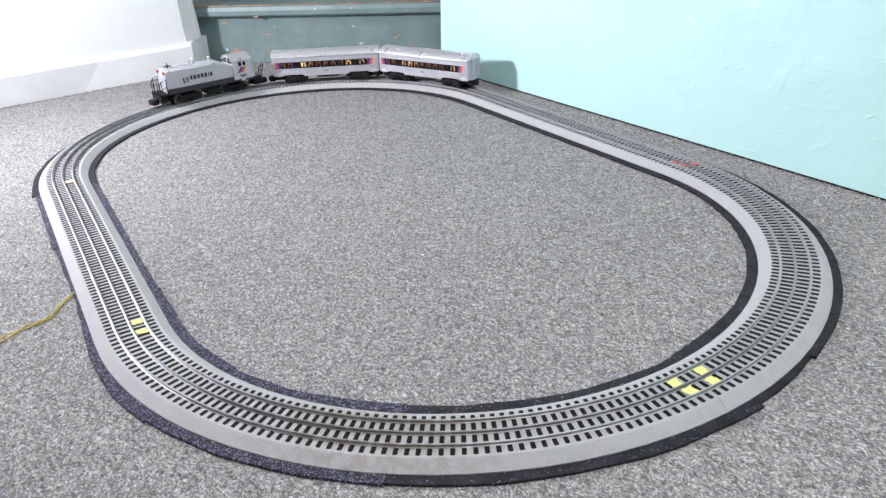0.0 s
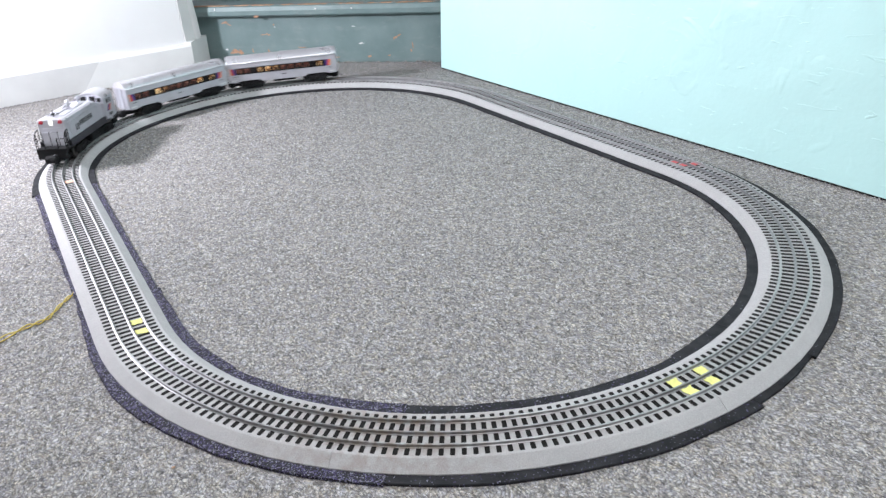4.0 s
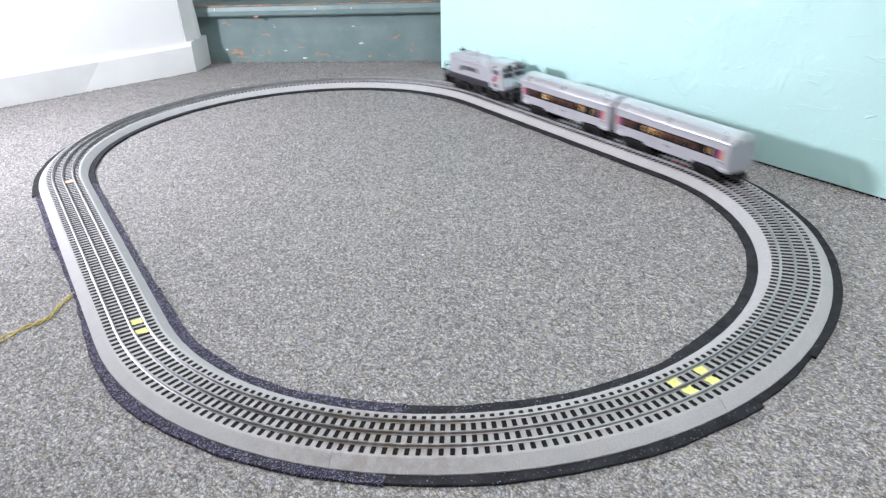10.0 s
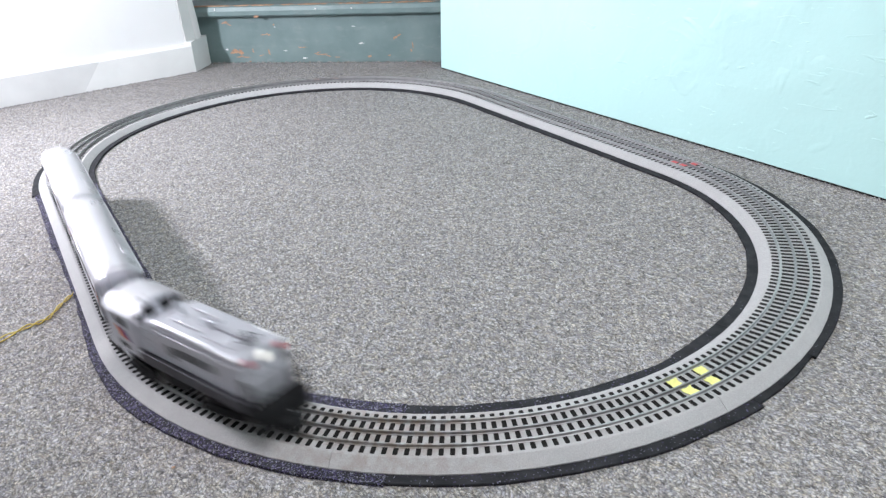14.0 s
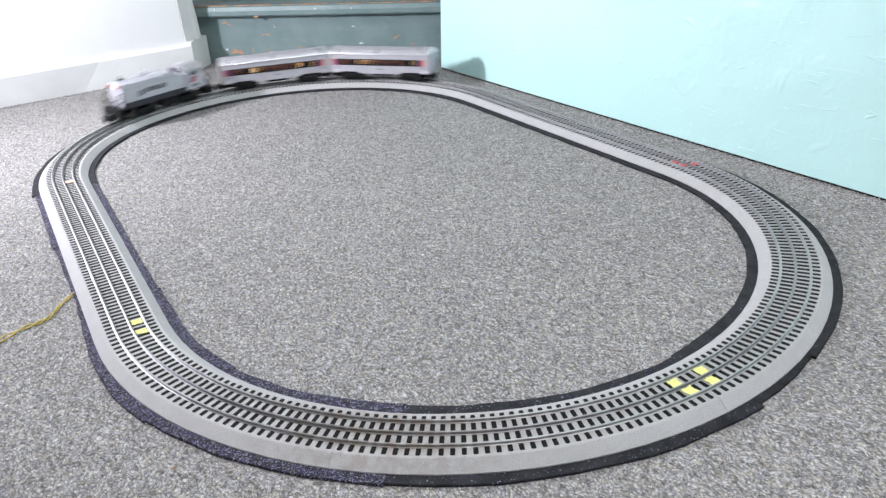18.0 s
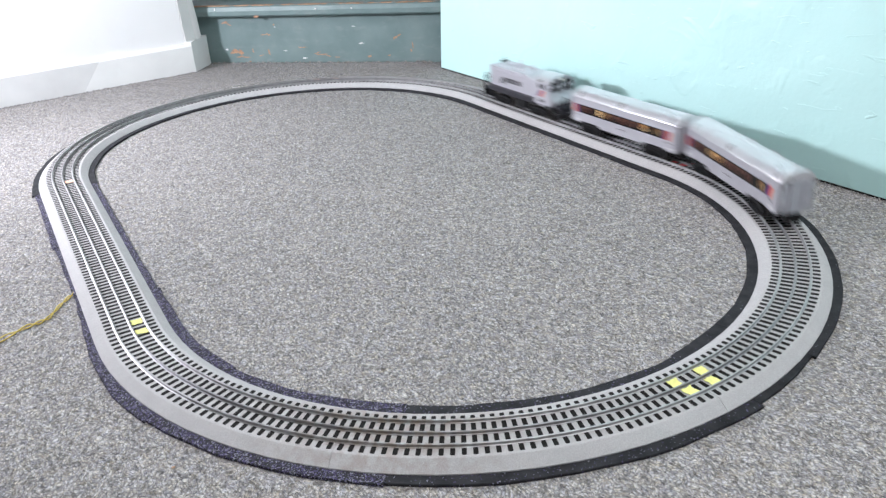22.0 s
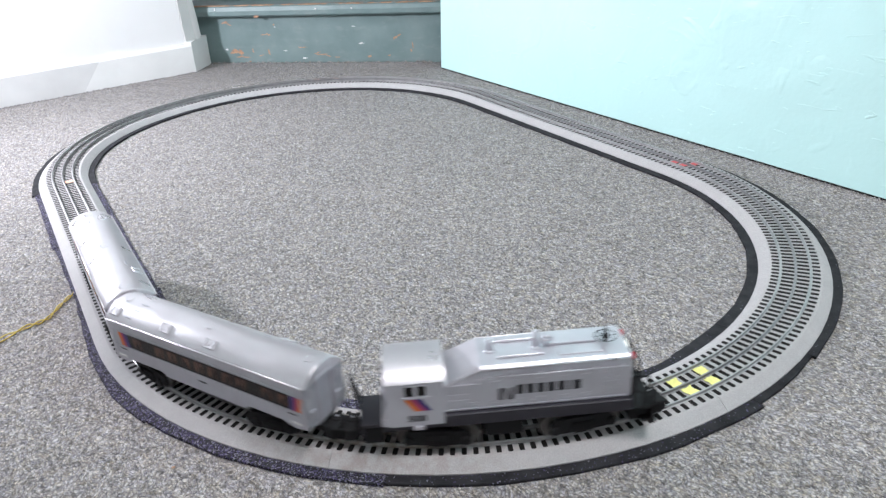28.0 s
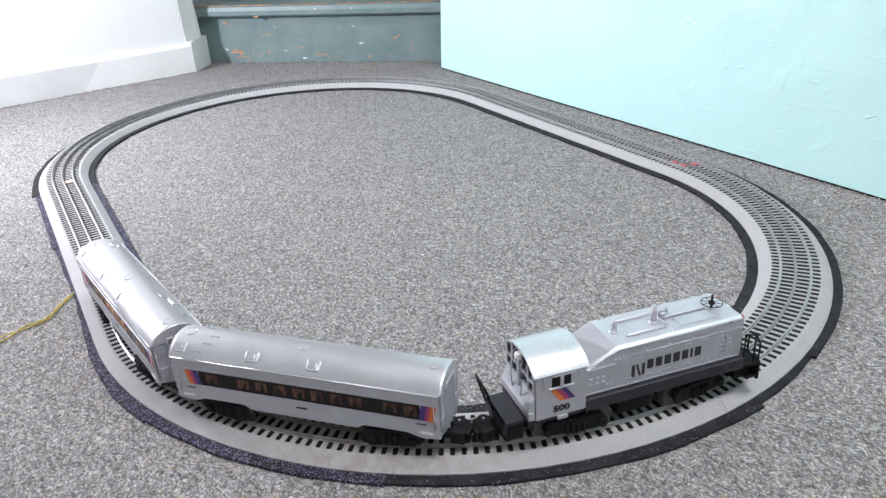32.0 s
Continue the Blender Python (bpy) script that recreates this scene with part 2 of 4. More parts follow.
def box(bm, x0, x1, y0, y1, z0, z1, bevel=0.0):
    b = bmesh.new()
    r = bmesh.ops.create_cube(b, size=1)
    for v in r["verts"]:
        v.co = Vector(((x0 + x1) / 2 + v.co.x * (x1 - x0), (y0 + y1) / 2 + v.co.y * (y1 - y0), (z0 + z1) / 2 + v.co.z * (z1 - z0)))
    if bevel:
        bmesh.ops.bevel(b, geom=b.edges[:], offset=bevel, segments=2, profile=0.5, affect="EDGES")
    add(bm, b)
    return bm


def add(bm, other, m=Matrix.Identity(4)):
    """Copies the faces of other into bm at the pose m, and frees it."""
    vs = {v: bm.verts.new(m @ v.co) for v in other.verts}
    for f in other.faces:
        g = bm.faces.new([vs[v] for v in f.verts])
        g.smooth = f.smooth
    other.free()
    return bm


def boxed(*args, bevel=0.0):
    return box(bmesh.new(), *args, bevel=bevel)


def rod(bm, a, b, r0, r1=None, n=10, caps=True):
    a, b = Vector(a), Vector(b)
    r1 = r0 if r1 is None else r1
    q = (b - a).to_track_quat("Z", "Y")
    ra = [bm.verts.new(a + q @ Vector((r0 * math.cos(t), r0 * math.sin(t), 0))) for t in (2 * math.pi * i / n for i in range(n))]
    rb = [bm.verts.new(b + q @ Vector((r1 * math.cos(t), r1 * math.sin(t), 0))) for t in (2 * math.pi * i / n for i in range(n))]
    for i in range(n):
        f = bm.faces.new((ra[i], ra[(i + 1) % n], rb[(i + 1) % n], rb[i]))
        f.smooth = True
    if caps:
        bm.faces.new(ra[::-1])
        bm.faces.new(rb)
    return bm


def tube(points, r, n=6):
    """A bent rod in one piece through the points."""
    bm = bmesh.new()
    pts = [Vector(q) for q in points]
    rows = []
    for i, c in enumerate(pts):
        way = (pts[min(i + 1, len(pts) - 1)] - pts[max(i - 1, 0)]).normalized()
        q = way.to_track_quat("Z", "Y")
        rows.append([bm.verts.new(c + q @ Vector((r * math.cos(2 * math.pi * k / n), r * math.sin(2 * math.pi * k / n), 0))) for k in range(n)])
    for lo, hi in zip(rows, rows[1:]):
        # start each ring at the vertex nearest to the last ring's first
        k0 = min(range(n), key=lambda k: (hi[k].co - lo[0].co).length)
        for k in range(n):
            f = bm.faces.new((lo[k], lo[(k + 1) % n], hi[(k + 1 + k0) % n], hi[(k + k0) % n]))
            f.smooth = True
        hi[:] = hi[k0:] + hi[:k0]
    bm.faces.new(rows[0][::-1])
    bm.faces.new(rows[-1])
    bmesh.ops.recalc_face_normals(bm, faces=bm.faces[:])
    return bm


def ring(centre, big, small, n=20, k=6):
    bm = bmesh.new()
    c = Vector(centre)
    rows = []
    for i in range(n):
        a = 2 * math.pi * i / n
        rows.append([bm.verts.new(c + Vector(((big + small * math.cos(2 * math.pi * j / k)) * math.cos(a), (big + small * math.cos(2 * math.pi * j / k)) * math.sin(a), small * math.sin(2 * math.pi * j / k)))) for j in range(k)])
    for i in range(n):
        for j in range(k):
            f = bm.faces.new((rows[i][j], rows[(i + 1) % n][j], rows[(i + 1) % n][(j + 1) % k], rows[i][(j + 1) % k]))
            f.smooth = True
    return bm


def prism(profile, x0, x1, axis="x"):
    """A closed profile of (a, b) drawn out from x0 to x1 along an axis."""
    bm = bmesh.new()
    put = {"x": lambda a, b, c: (c, a, b), "y": lambda a, b, c: (a, c, b), "z": lambda a, b, c: (a, b, c)}[axis]
    lo, hi = [bm.verts.new(put(a, b, x0)) for a, b in profile], [bm.verts.new(put(a, b, x1)) for a, b in profile]
    n = len(profile)
    for i in range(n):
        bm.faces.new((lo[i], lo[(i + 1) % n], hi[(i + 1) % n], hi[i]))
    bm.faces.new(lo[::-1])
    bm.faces.new(hi)
    bmesh.ops.recalc_face_normals(bm, faces=bm.faces[:])
    return bm


# ---- the oval of track ----
RADIUS, STRAIGHT = 0.4572, 0.6113
ROUND = 2 * math.pi * RADIUS + 2 * STRAIGHT
RAIL_TOP, DECK = 0.018, 0.0134


def on_track(s):
    """Place and heading (radians) on the centre rail, s metres along it, anticlockwise from the head of the west straight."""
    s %= ROUND
    half = math.pi * RADIUS
    if s < STRAIGHT:
        return -RADIUS, STRAIGHT / 2 - s, -math.pi / 2
    s -= STRAIGHT
    if s < half:
        a = math.pi + s / RADIUS
        return RADIUS * math.cos(a), -STRAIGHT / 2 + RADIUS * math.sin(a), a + math.pi / 2
    s -= half
    if s < STRAIGHT:
        return RADIUS, -STRAIGHT / 2 + s, math.pi / 2
    a = (s - STRAIGHT) / RADIUS
    return RADIUS * math.cos(a), STRAIGHT / 2 + RADIUS * math.sin(a), a + math.pi / 2


def sweep(profile, stations, closed=True):
    """A profile of (offset to the left, height) carried along stations (x, y, heading)."""
    bm = bmesh.new()
    rows = []
    for x, y, h in stations:
        nx, ny = -math.sin(h), math.cos(h)
        rows.append([bm.verts.new((x + nx * o, y + ny * o, z)) for o, z in profile])
    n = len(profile)
    for a, b in zip(rows, rows[1:]):
        for i in range(n):
            bm.faces.new((a[i], a[(i + 1) % n], b[(i + 1) % n], b[i]))
    bm.faces.new(rows[0][::-1])
    bm.faces.new(rows[-1])
    bmesh.ops.recalc_face_normals(bm, faces=bm.faces[:])
    return bm


PAD = 0.0035
BED = [(-0.0431, PAD), (0.0431, PAD), (0.0431, PAD + 0.0012), (0.0315, DECK - 0.0003), (0.0300, DECK + 0.0001), (-0.0300, DECK + 0.0001), (-0.0315, DECK - 0.0003), (-0.0431, PAD + 0.0012)]


def rail_profile(o):
    half = [(0.0017, DECK), (0.0017, DECK + 0.0006), (0.0005, DECK + 0.0010), (0.0005, 0.0161), (0.0009, 0.0166), (0.0009, 0.0177), (0.0005, RAIL_TOP)]
    return [(o - half[0][0], DECK)] + [(o + a, z) for a, z in half] + [(o - a, z) for a, z in half[:0:-1]]


def tie_mesh():
    bm = bmesh.new()
    lo = [(-0.0025, -0.0276), (-0.0016, -0.0284), (0.0016, -0.0284), (0.0025, -0.0276), (0.0025, 0.0276), (0.0016, 0.0284), (-0.0016, 0.0284), (-0.0025, 0.0276)]
    a = [bm.verts.new((x, y, DECK - 0.0002)) for x, y in lo]
    b = [bm.verts.new((x * 0.88, y * 0.985, DECK + 0.0005)) for x, y in lo]
    for i in range(8):
        bm.faces.new((a[i], a[(i + 1) % 8], b[(i + 1) % 8], b[i]))
    bm.faces.new(b)
    me = bpy.data.meshes.new("tie")
    bm.to_mesh(me)
    bm.free()
    me.materials.append(TIE)
    return me


TIE_MESH = tie_mesh()


def track_section(stations, ties, label):
    """One clip-together section: roadbed, three rails and its ties. Local stations."""
    ob = empty("track_section")
    part("roadbed", sweep(BED, stations), ROADBED, ob)
    for o, mat in ((-0.0175, RAIL), (0.0, RAIL_MID), (0.0175, RAIL)):
        part("rail", sweep(rail_profile(o), stations), mat, ob, smooth=False)
    for x, y, h in ties:
        share("tie", TIE_MESH, ob, Matrix.Translation((x, y, 0)) @ Matrix.Rotation(h, 4, "Z"))
    return tagged(ob, label, "train track", "sections of the track oval")


def lay_track():
    step = math.pi / 4
    trim = 0.00015 / RADIUS

    def arc(a):
        return RADIUS * math.cos(a), RADIUS * math.sin(a), a + math.pi / 2
    curve = track_section([arc(trim + (step - 2 * trim) * i / 12) for i in range(13)], [arc(step * (i + 0.5) / 36) for i in range(36)],
                          "curved grey roadbed track section with three metal rails")
    first = True
    for end, base in ((-1, math.pi), (1, 0.0)):
        for i in range(4):
            m = Matrix.Translation((0, end * STRAIGHT / 2, 0)) @ Matrix.Rotation(base + i * step, 4, "Z")
            if first:
                curve.matrix_basis, first = m, False
            else:
                copy_thing(curve, m)
    made = {}
    for side in (-1, 1):
        at = STRAIGHT / 2
        for frac, count in ((0.4, 25), (0.2, 12), (0.4, 25)):
            length = STRAIGHT * frac
            m = pose(side * RADIUS, at, 0, 0, 0, -90)
            at -= length
            if frac in made:
                copy_thing(made[frac], m)
                continue
            made[frac] = track_section([(0.00015, 0, 0), (length - 0.00015, 0, 0)], [(length * (i + 0.5) / count, 0, 0) for i in range(count)],
                                       "straight grey roadbed track section with three metal rails")
            made[frac].matrix_basis = m


def foam_pad(s0, s1, inner, outer, mat, label, seed):
    """A hand-cut strip of foam sheet under the track."""
    rnd = random.Random(seed)
    n = max(3, int((s1 - s0) / 0.03))
    bm = bmesh.new()
    rows = []
    for i in range(n + 1):
        s = s0 + (s1 - s0) * i / n
        x, y, h = on_track(s)
        nx, ny = -math.sin(h), math.cos(h)
        a = inner[0] + (inner[1] - inner[0]) * i / n + rnd.uniform(-0.0012, 0.0012)
        b = -(outer[0] + (outer[1] - outer[0]) * i / n + rnd.uniform(-0.0012, 0.0012))
        rows.append([bm.verts.new((x + nx * o, y + ny * o, z)) for o, z in ((a, 0.0004), (b, 0.0004), (b, PAD - 0.0006), (b + 0.0006, PAD), (a - 0.0006, PAD), (a, PAD - 0.0006))])
    for p, q in zip(rows, rows[1:]):
        for i in range(6):
            bm.faces.new((p[i], p[(i + 1) % 6], q[(i + 1) % 6], q[i]))
    bm.faces.new(rows[0][::-1])
    bm.faces.new(rows[-1])
    bmesh.ops.recalc_face_normals(bm, faces=bm.faces[:])
    return tagged(part("foam_pad", bm, mat), label, "foam pad", "foam pads under the track")


def lay_pads():
    bed = ROUND
    far0 = STRAIGHT * 2 + math.pi * RADIUS
    plainly, sparkle = "black foam strip lying under the grey track", "black foam strip with purple glitter under the track"
    rows = [(0.0, 0.27, (0.0525, 0.052), (0.052, 0.052), FOAM_GLITTER, sparkle), (0.273, 0.50, (0.052, 0.053), (0.0495, 0.0475), FOAM_GLITTER, sparkle),
            (0.502, 0.775, (0.0555, 0.0580), (0.0485, 0.0585), FOAM_GLITTER, sparkle), (0.7755, 1.02, (0.0560, 0.0605), (0.0555, 0.0555), FOAM_GLITTER, sparkle),
            (1.0204, 1.362, (0.0595, 0.0545), (0.055, 0.056), FOAM_SPARSE, sparkle), (1.3625, 1.463, (0.0575, 0.0600), (0.0512, 0.0488), FOAM, plainly),
            (1.4635, 1.80, (0.0585, 0.0545), (0.0525, 0.0555), FOAM, plainly), (1.8005, far0, (0.0545, 0.057), (0.0550, 0.048), FOAM, plainly),
            (far0 + 0.002, far0 + 0.72, (0.058, 0.0560), (0.048, 0.047), FOAM, plainly),
            (far0 + 0.722, bed - 0.002, (0.0560, 0.0545), (0.047, 0.056), FOAM, plainly)]
    for i, (a, b, inn, out, mat, label) in enumerate(rows):
        foam_pad(a, b, inn, out, mat, label, i)


# ---- the room ----
def quad_wall(name, profile_xy, z0, z1, mat, label, lean=None):
    """Upright wall over a footprint; lean shifts the top of named corners."""
    bm = bmesh.new()
    lo = [bm.verts.new((x, y, z0)) for x, y in profile_xy]
    hi = [bm.verts.new((x + (lean or {}).get(i, (0, 0))[0], y + (lean or {}).get(i, (0, 0))[1], z1)) for i, (x, y) in enumerate(profile_xy)]
    n = len(lo)
    for i in range(n):
        bm.faces.new((lo[i], lo[(i + 1) % n], hi[(i + 1) % n], hi[i]))
    bm.faces.new(lo[::-1])
    bm.faces.new(hi)
    bmesh.ops.recalc_face_normals(bm, faces=bm.faces[:])
    return tagged(part(name, bm, mat), label, "wall", kind="structure")


def build_room():
    bm = bmesh.new()
    bmesh.ops.create_grid(bm, x_segments=2, y_segments=2, size=1)
    for v in bm.verts:
        v.co = Vector((-0.5 + v.co.x * 2.3, -0.3 + v.co.y * 2.9, 0))
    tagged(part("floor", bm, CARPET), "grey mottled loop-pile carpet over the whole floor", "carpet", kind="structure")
    top = 2.4
    # turquoise wall, whose north end leans a little
    quad_wall("wall_east", [(0.5480, 0.6570), (0.6630, -2.60), (0.80, -2.60), (0.68, 0.6570)], 0.004, top, TURQUOISE, "turquoise painted plaster wall with uneven trowelled surface",
              {0: (0, -0.21), 3: (0, -0.21)})
    # solid black strip stands in for the shade in the slit below this wall
    bmg = quad_wall("wall_gap_shade", [(0.5495, 0.6540), (0.6640, -2.60), (0.70, -2.60), (0.60, 0.6540)], 0.0, 0.0045, BLACK, "black strip as the shade in the gap between the turquoise wall and carpet")
    # white wall with its end turned towards the stairs
    quad_wall("wall_north", [(-2.6, 0.900), (-0.0114, 1.1483), (0.040, 1.190), (0.040, 1.40), (-2.6, 1.40)], 0, top, WHITE_WALL, "white painted plaster wall above a white baseboard",
              {1: (-0.058, -0.006), 2: (-0.130, 0)})
    # two lengths of baseboard meet at a slanted joint; the west one is greyer
    def board(name, x0, x1, mat, label, skew0=0.0, skew1=0.0):
        bm = bmesh.new()
        rows = []
        for x, k in ((x0, skew0), (x1, skew1)):
            pts = []
            for z, back in ((0.0, 0.0), (0.074, 0.0), (0.082, 0.004), (0.082, 0.014), (0.0, 0.014)):
                xx = x + k * z
                pts.append(bm.verts.new((xx, 1.135 + 0.0962 * xx + back, z)))
            rows.append(pts)
        for i in range(5):
            bm.faces.new((rows[0][i], rows[0][(i + 1) % 5], rows[1][(i + 1) % 5], rows[1][i]))
        bm.faces.new(rows[0][::-1])
        bm.faces.new(rows[1])
        bmesh.ops.recalc_face_normals(bm, faces=bm.faces[:])
        tagged(part(name, bm, mat), label, "baseboard", kind="structure")
    board("baseboard_1", -2.6, -0.3117, TRIM_GREY, "greyish white wooden baseboard along the white wall", 0, 0.75)
    board("baseboard_2", -0.3115, 0.0, TRIM, "white painted wooden baseboard ending beside the stairs", 0.75, 0)
    quad_wall("baseboard_return", [(0.0005, 1.1355), (0.068, 1.219), (0.053, 1.234), (-0.0185, 1.1485)], 0, 0.086, TRIM, "white painted baseboard end block beside the stairs")
    # casing: a flat strip with a rounded moulding along its far edge, leaning a little
    tr = bmesh.new()
    rows = []
    for z, (xa, ya), (xb, yb) in ((0.0865, (-0.0114, 1.1483), (0.0425, 1.1820)), (0.145, (-0.0128, 1.1482), (0.0400, 1.1820)), (0.180, (-0.0137, 1.1481), (0.0362, 1.1820)), (top - 0.002, (-0.0690, 1.1425), (-0.060, 1.1820))):
        run = Vector((xb - xa, yb - ya)).normalized()
        long = math.hypot(xb - xa, yb - ya)
        rows.append([tr.verts.new((xa + run.x * long * u + run.y * o, ya + run.y * long * u - run.x * o, z)) for u, o in
                     ((0.0, -0.030), (0.0, 0.002), (0.60, 0.0025), (0.66, 0.0060), (0.74, 0.0075), (0.88, 0.0070), (0.96, 0.0045), (1.0, 0.0), (1.0, -0.030))])
    for lo, hi in zip(rows, rows[1:]):
        for i in range(9):
            tr.faces.new((lo[i], lo[(i + 1) % 9], hi[(i + 1) % 9], hi[i]))
    tr.faces.new(rows[0][::-1])
    tr.faces.new(rows[-1])
    bmesh.ops.recalc_face_normals(tr, faces=tr.faces[:])
    tagged(part("trim_post", tr, TRIM), "grey-white casing with a rounded moulding beside the stairs", "trim", kind="structure")
    quad_wall("wall_west", [(-2.72, 1.40), (-2.6, 1.40), (-2.6, -2.95), (-2.72, -2.95)], 0, top, WHITE_WALL, "plain white wall closing the room")
    quad_wall("wall_south", [(-2.6, -2.60), (0.80, -2.60), (0.80, -2.72), (-2.6, -2.72)], 0, top, WHITE_WALL, "plain white wall closing the room")
    quad_wall("wall_stairs_back", [(-0.3, 1.95), (1.5, 1.95), (1.5, 2.07), (-0.3, 2.07)], 0, top, WHITE_WALL, "plain white wall behind the stairs")
    quad_wall("wall_stairs_side", [(1.5, 0.45), (1.62, 0.45), (1.62, 2.07), (1.5, 2.07)], 0, top, WHITE_WALL, "plain white wall beside the stairs")
    quad_wall("wall_stairs_south", [(0.681, 0.40), (1.62, 0.40), (1.62, 0.45), (0.681, 0.45)], 0, top, WHITE_WALL, "plain white wall beside the stairs")
    quad_wall("wall_stairs_west", [(-0.42, 1.401), (-0.3, 1.401), (-0.3, 2.07), (-0.42, 2.07)], 0, top, WHITE_WALL, "plain white wall beside the stairs")
    bm = boxed(-2.72, 1.62, -2.72, 2.07, top, top + 0.1)
    tagged(part("ceiling", bm, CEIL), "plain white painted ceiling", "ceiling", kind="structure")


def build_stairs():
    """Painted bottom stairs set across the corner."""
    ob = tagged(empty("staircase"), "blue-grey painted wooden stairs with chipped paint and worn edges", "stairs", kind="structure")
    # local x runs along the riser, local y into the stairs
    ob.matrix_world = Matrix.Translation((0.105, 1.192, 0)) @ Matrix.Rotation(math.atan2(0.737 - 1.192, 0.584 - 0.105), 4, "Z")
    part("riser", boxed(-0.10, 0.765, 0.0, 0.025, 0.0, 0.138), STAIR, ob)
    tread = bmesh.new()
    prof = [(0.30, 0.139), (-0.022, 0.139), (-0.026, 0.143), (-0.027, 0.155), (-0.025, 0.166), (-0.020, 0.170), (0.30, 0.170)]
    add(tread, prism(prof, -0.13, 0.745))
    part("tread", tread, STAIR, ob)
    part("worn_edge", boxed(-0.10, 0.735, -0.0245, -0.008, 0.1685, 0.1712, bevel=0.0008), EDGE, ob, "bare orange wood along the worn stair edge")
    part("riser", boxed(-0.10, 0.765, 0.27, 0.295, 0.170, 0.308), STAIR, ob)
    part("tread", boxed(-0.13, 0.745, 0.245, 0.60, 0.309, 0.34, bevel=0.004), STAIR, ob)
    def chip(u, z, w, h, mat, name, label, seed, y=0.0, turn=0.0):
        rnd = random.Random(seed)
        n = 17
        pts = []
        for i in range(n):
            a = 2 * math.pi * i / n
            k = rnd.uniform(0.40, 1.15)
            p, q = 0.5 * w * k * math.cos(a), 0.5 * h * k * math.sin(a)
            pts.append((u + p * math.cos(turn) - q * math.sin(turn), z + p * math.sin(turn) + q * math.cos(turn)))
        part(name, prism(pts, y - 0.0006, y + 0.001, "y"), mat, ob, label)
    wood = "bare orange wood where paint has chipped off"
    for k, (u, z, w, h, turn) in enumerate(((0.040, 0.036, 0.026, 0.014, -0.3), (0.056, 0.032, 0.022, 0.017, -0.7), (0.028, 0.031, 0.018, 0.007, 0.2), (0.052, 0.0195, 0.036, 0.005, 0.1), (0.073, 0.0175, 0.026, 0.004, 0.0),
                                            (0.019, 0.119, 0.022, 0.007, 0.1), (0.031, 0.114, 0.016, 0.004, -0.5), (0.136, 0.083, 0.030, 0.004, 0.1), (0.153, 0.083, 0.020, 0.007, -0.3), (0.174, 0.111, 0.008, 0.006, 0.6),
                                            (0.540, 0.070, 0.020, 0.007, 0.5), (0.551, 0.076, 0.018, 0.005, 0.5), (0.460, 0.018, 0.014, 0.009, 0.3), (0.518, 0.020, 0.012, 0.005, 0.0), (0.313, 0.024, 0.046, 0.004, 0.0),
                                            (0.300, 0.029, 0.020, 0.004, 0.3), (0.333, 0.020, 0.022, 0.004, -0.2), (0.147, 0.032, 0.006, 0.020, 0.2), (0.096, 0.038, 0.005, 0.014, 0.0), (0.590, 0.047, 0.004, 0.026, 0.1),
                                            (0.254, 0.045, 0.030, 0.003, 0.0), (0.360, 0.016, 0.024, 0.003, 0.0), (0.585, 0.034, 0.006, 0.010, 0.0), (0.120, 0.022, 0.020, 0.003, 0.2))):
        chip(u, z, w, h, BARE, "paint_chip", wood, k, turn=turn)
    for k, (u, z, w, h) in enumerate(((0.012, 0.041, 0.009, 0.007), (0.438, 0.055, 0.018, 0.005), (0.418, 0.103, 0.014, 0.003), (0.259, 0.014, 0.020, 0.006), (0.176, 0.105, 0.006, 0.004), (0.200, 0.036, 0.014, 0.004))):
        chip(u, z, w, h, TRIM_GREY, "plaster_spot", "pale spot of filler", 40 + k)
    for k, (u, z, w, h) in enumerate(((0.008, 0.161, 0.005, 0.009), (0.321, 0.158, 0.007, 0.006), (0.428, 0.157, 0.007, 0.005))):
        chip(u, z, w, h, TRIM_GREY, "plaster_spot", "pale spot of filler", 50 + k, -0.0275)
    chip(0.135, 0.1395, 0.022, 0.006, BARE, "paint_chip", wood, 61, -0.0265)
    part("carcass", boxed(-0.10, 0.74, 0.03, 0.60, 0.0, 0.137), STAIR, ob)


def carpet_edge(name, a, b, seed, label, step=0.0030, tall=0.0042):
    """Frayed pile standing along the foot of a wall, from a to b."""
    rnd = random.Random(seed)
    run = Vector(b) - Vector(a)
    out = Vector((run.y, -run.x)).normalized()
    bm = bmesh.new()
    for i in range(int(run.length / step)):
        p = Vector(a) + run * ((i + rnd.random()) * step / run.length) + out * rnd.uniform(0.0, 0.004)
        h = tall * rnd.uniform(0.25, 1.0) ** 1.5
        turn, w = rnd.uniform(0, math.pi), rnd.uniform(0.0012, 0.0034)
        c, q = math.cos(turn) * w, math.sin(turn) * w
        lo = [bm.verts.new((p.x + u, p.y + v, -0.0003)) for u, v in ((c, q), (-q, c), (-c, -q), (q, -c))]
        d = Vector((rnd.uniform(-1, 1), rnd.uniform(-1, 1))) * 0.0012
        hi = [bm.verts.new((p.x + d.x + u * 0.6, p.y + d.y + v * 0.6, h)) for u, v in ((c, q), (-q, c), (-c, -q), (q, -c))]
        for k in range(4):
            bm.faces.new((lo[k], lo[(k + 1) % 4], hi[(k + 1) % 4], hi[k]))
        bm.faces.new(hi)
    bmesh.ops.recalc_face_normals(bm, faces=bm.faces[:])
    tagged(part(name, bm, CARPET), label, "carpet edge", kind="stuff")


build_room()
build_stairs()
carpet_edge("carpet_edge", (0.5480, 0.648), (0.5970, -0.75), 1, "frayed grey carpet pile along the turquoise wall", tall=0.0028)
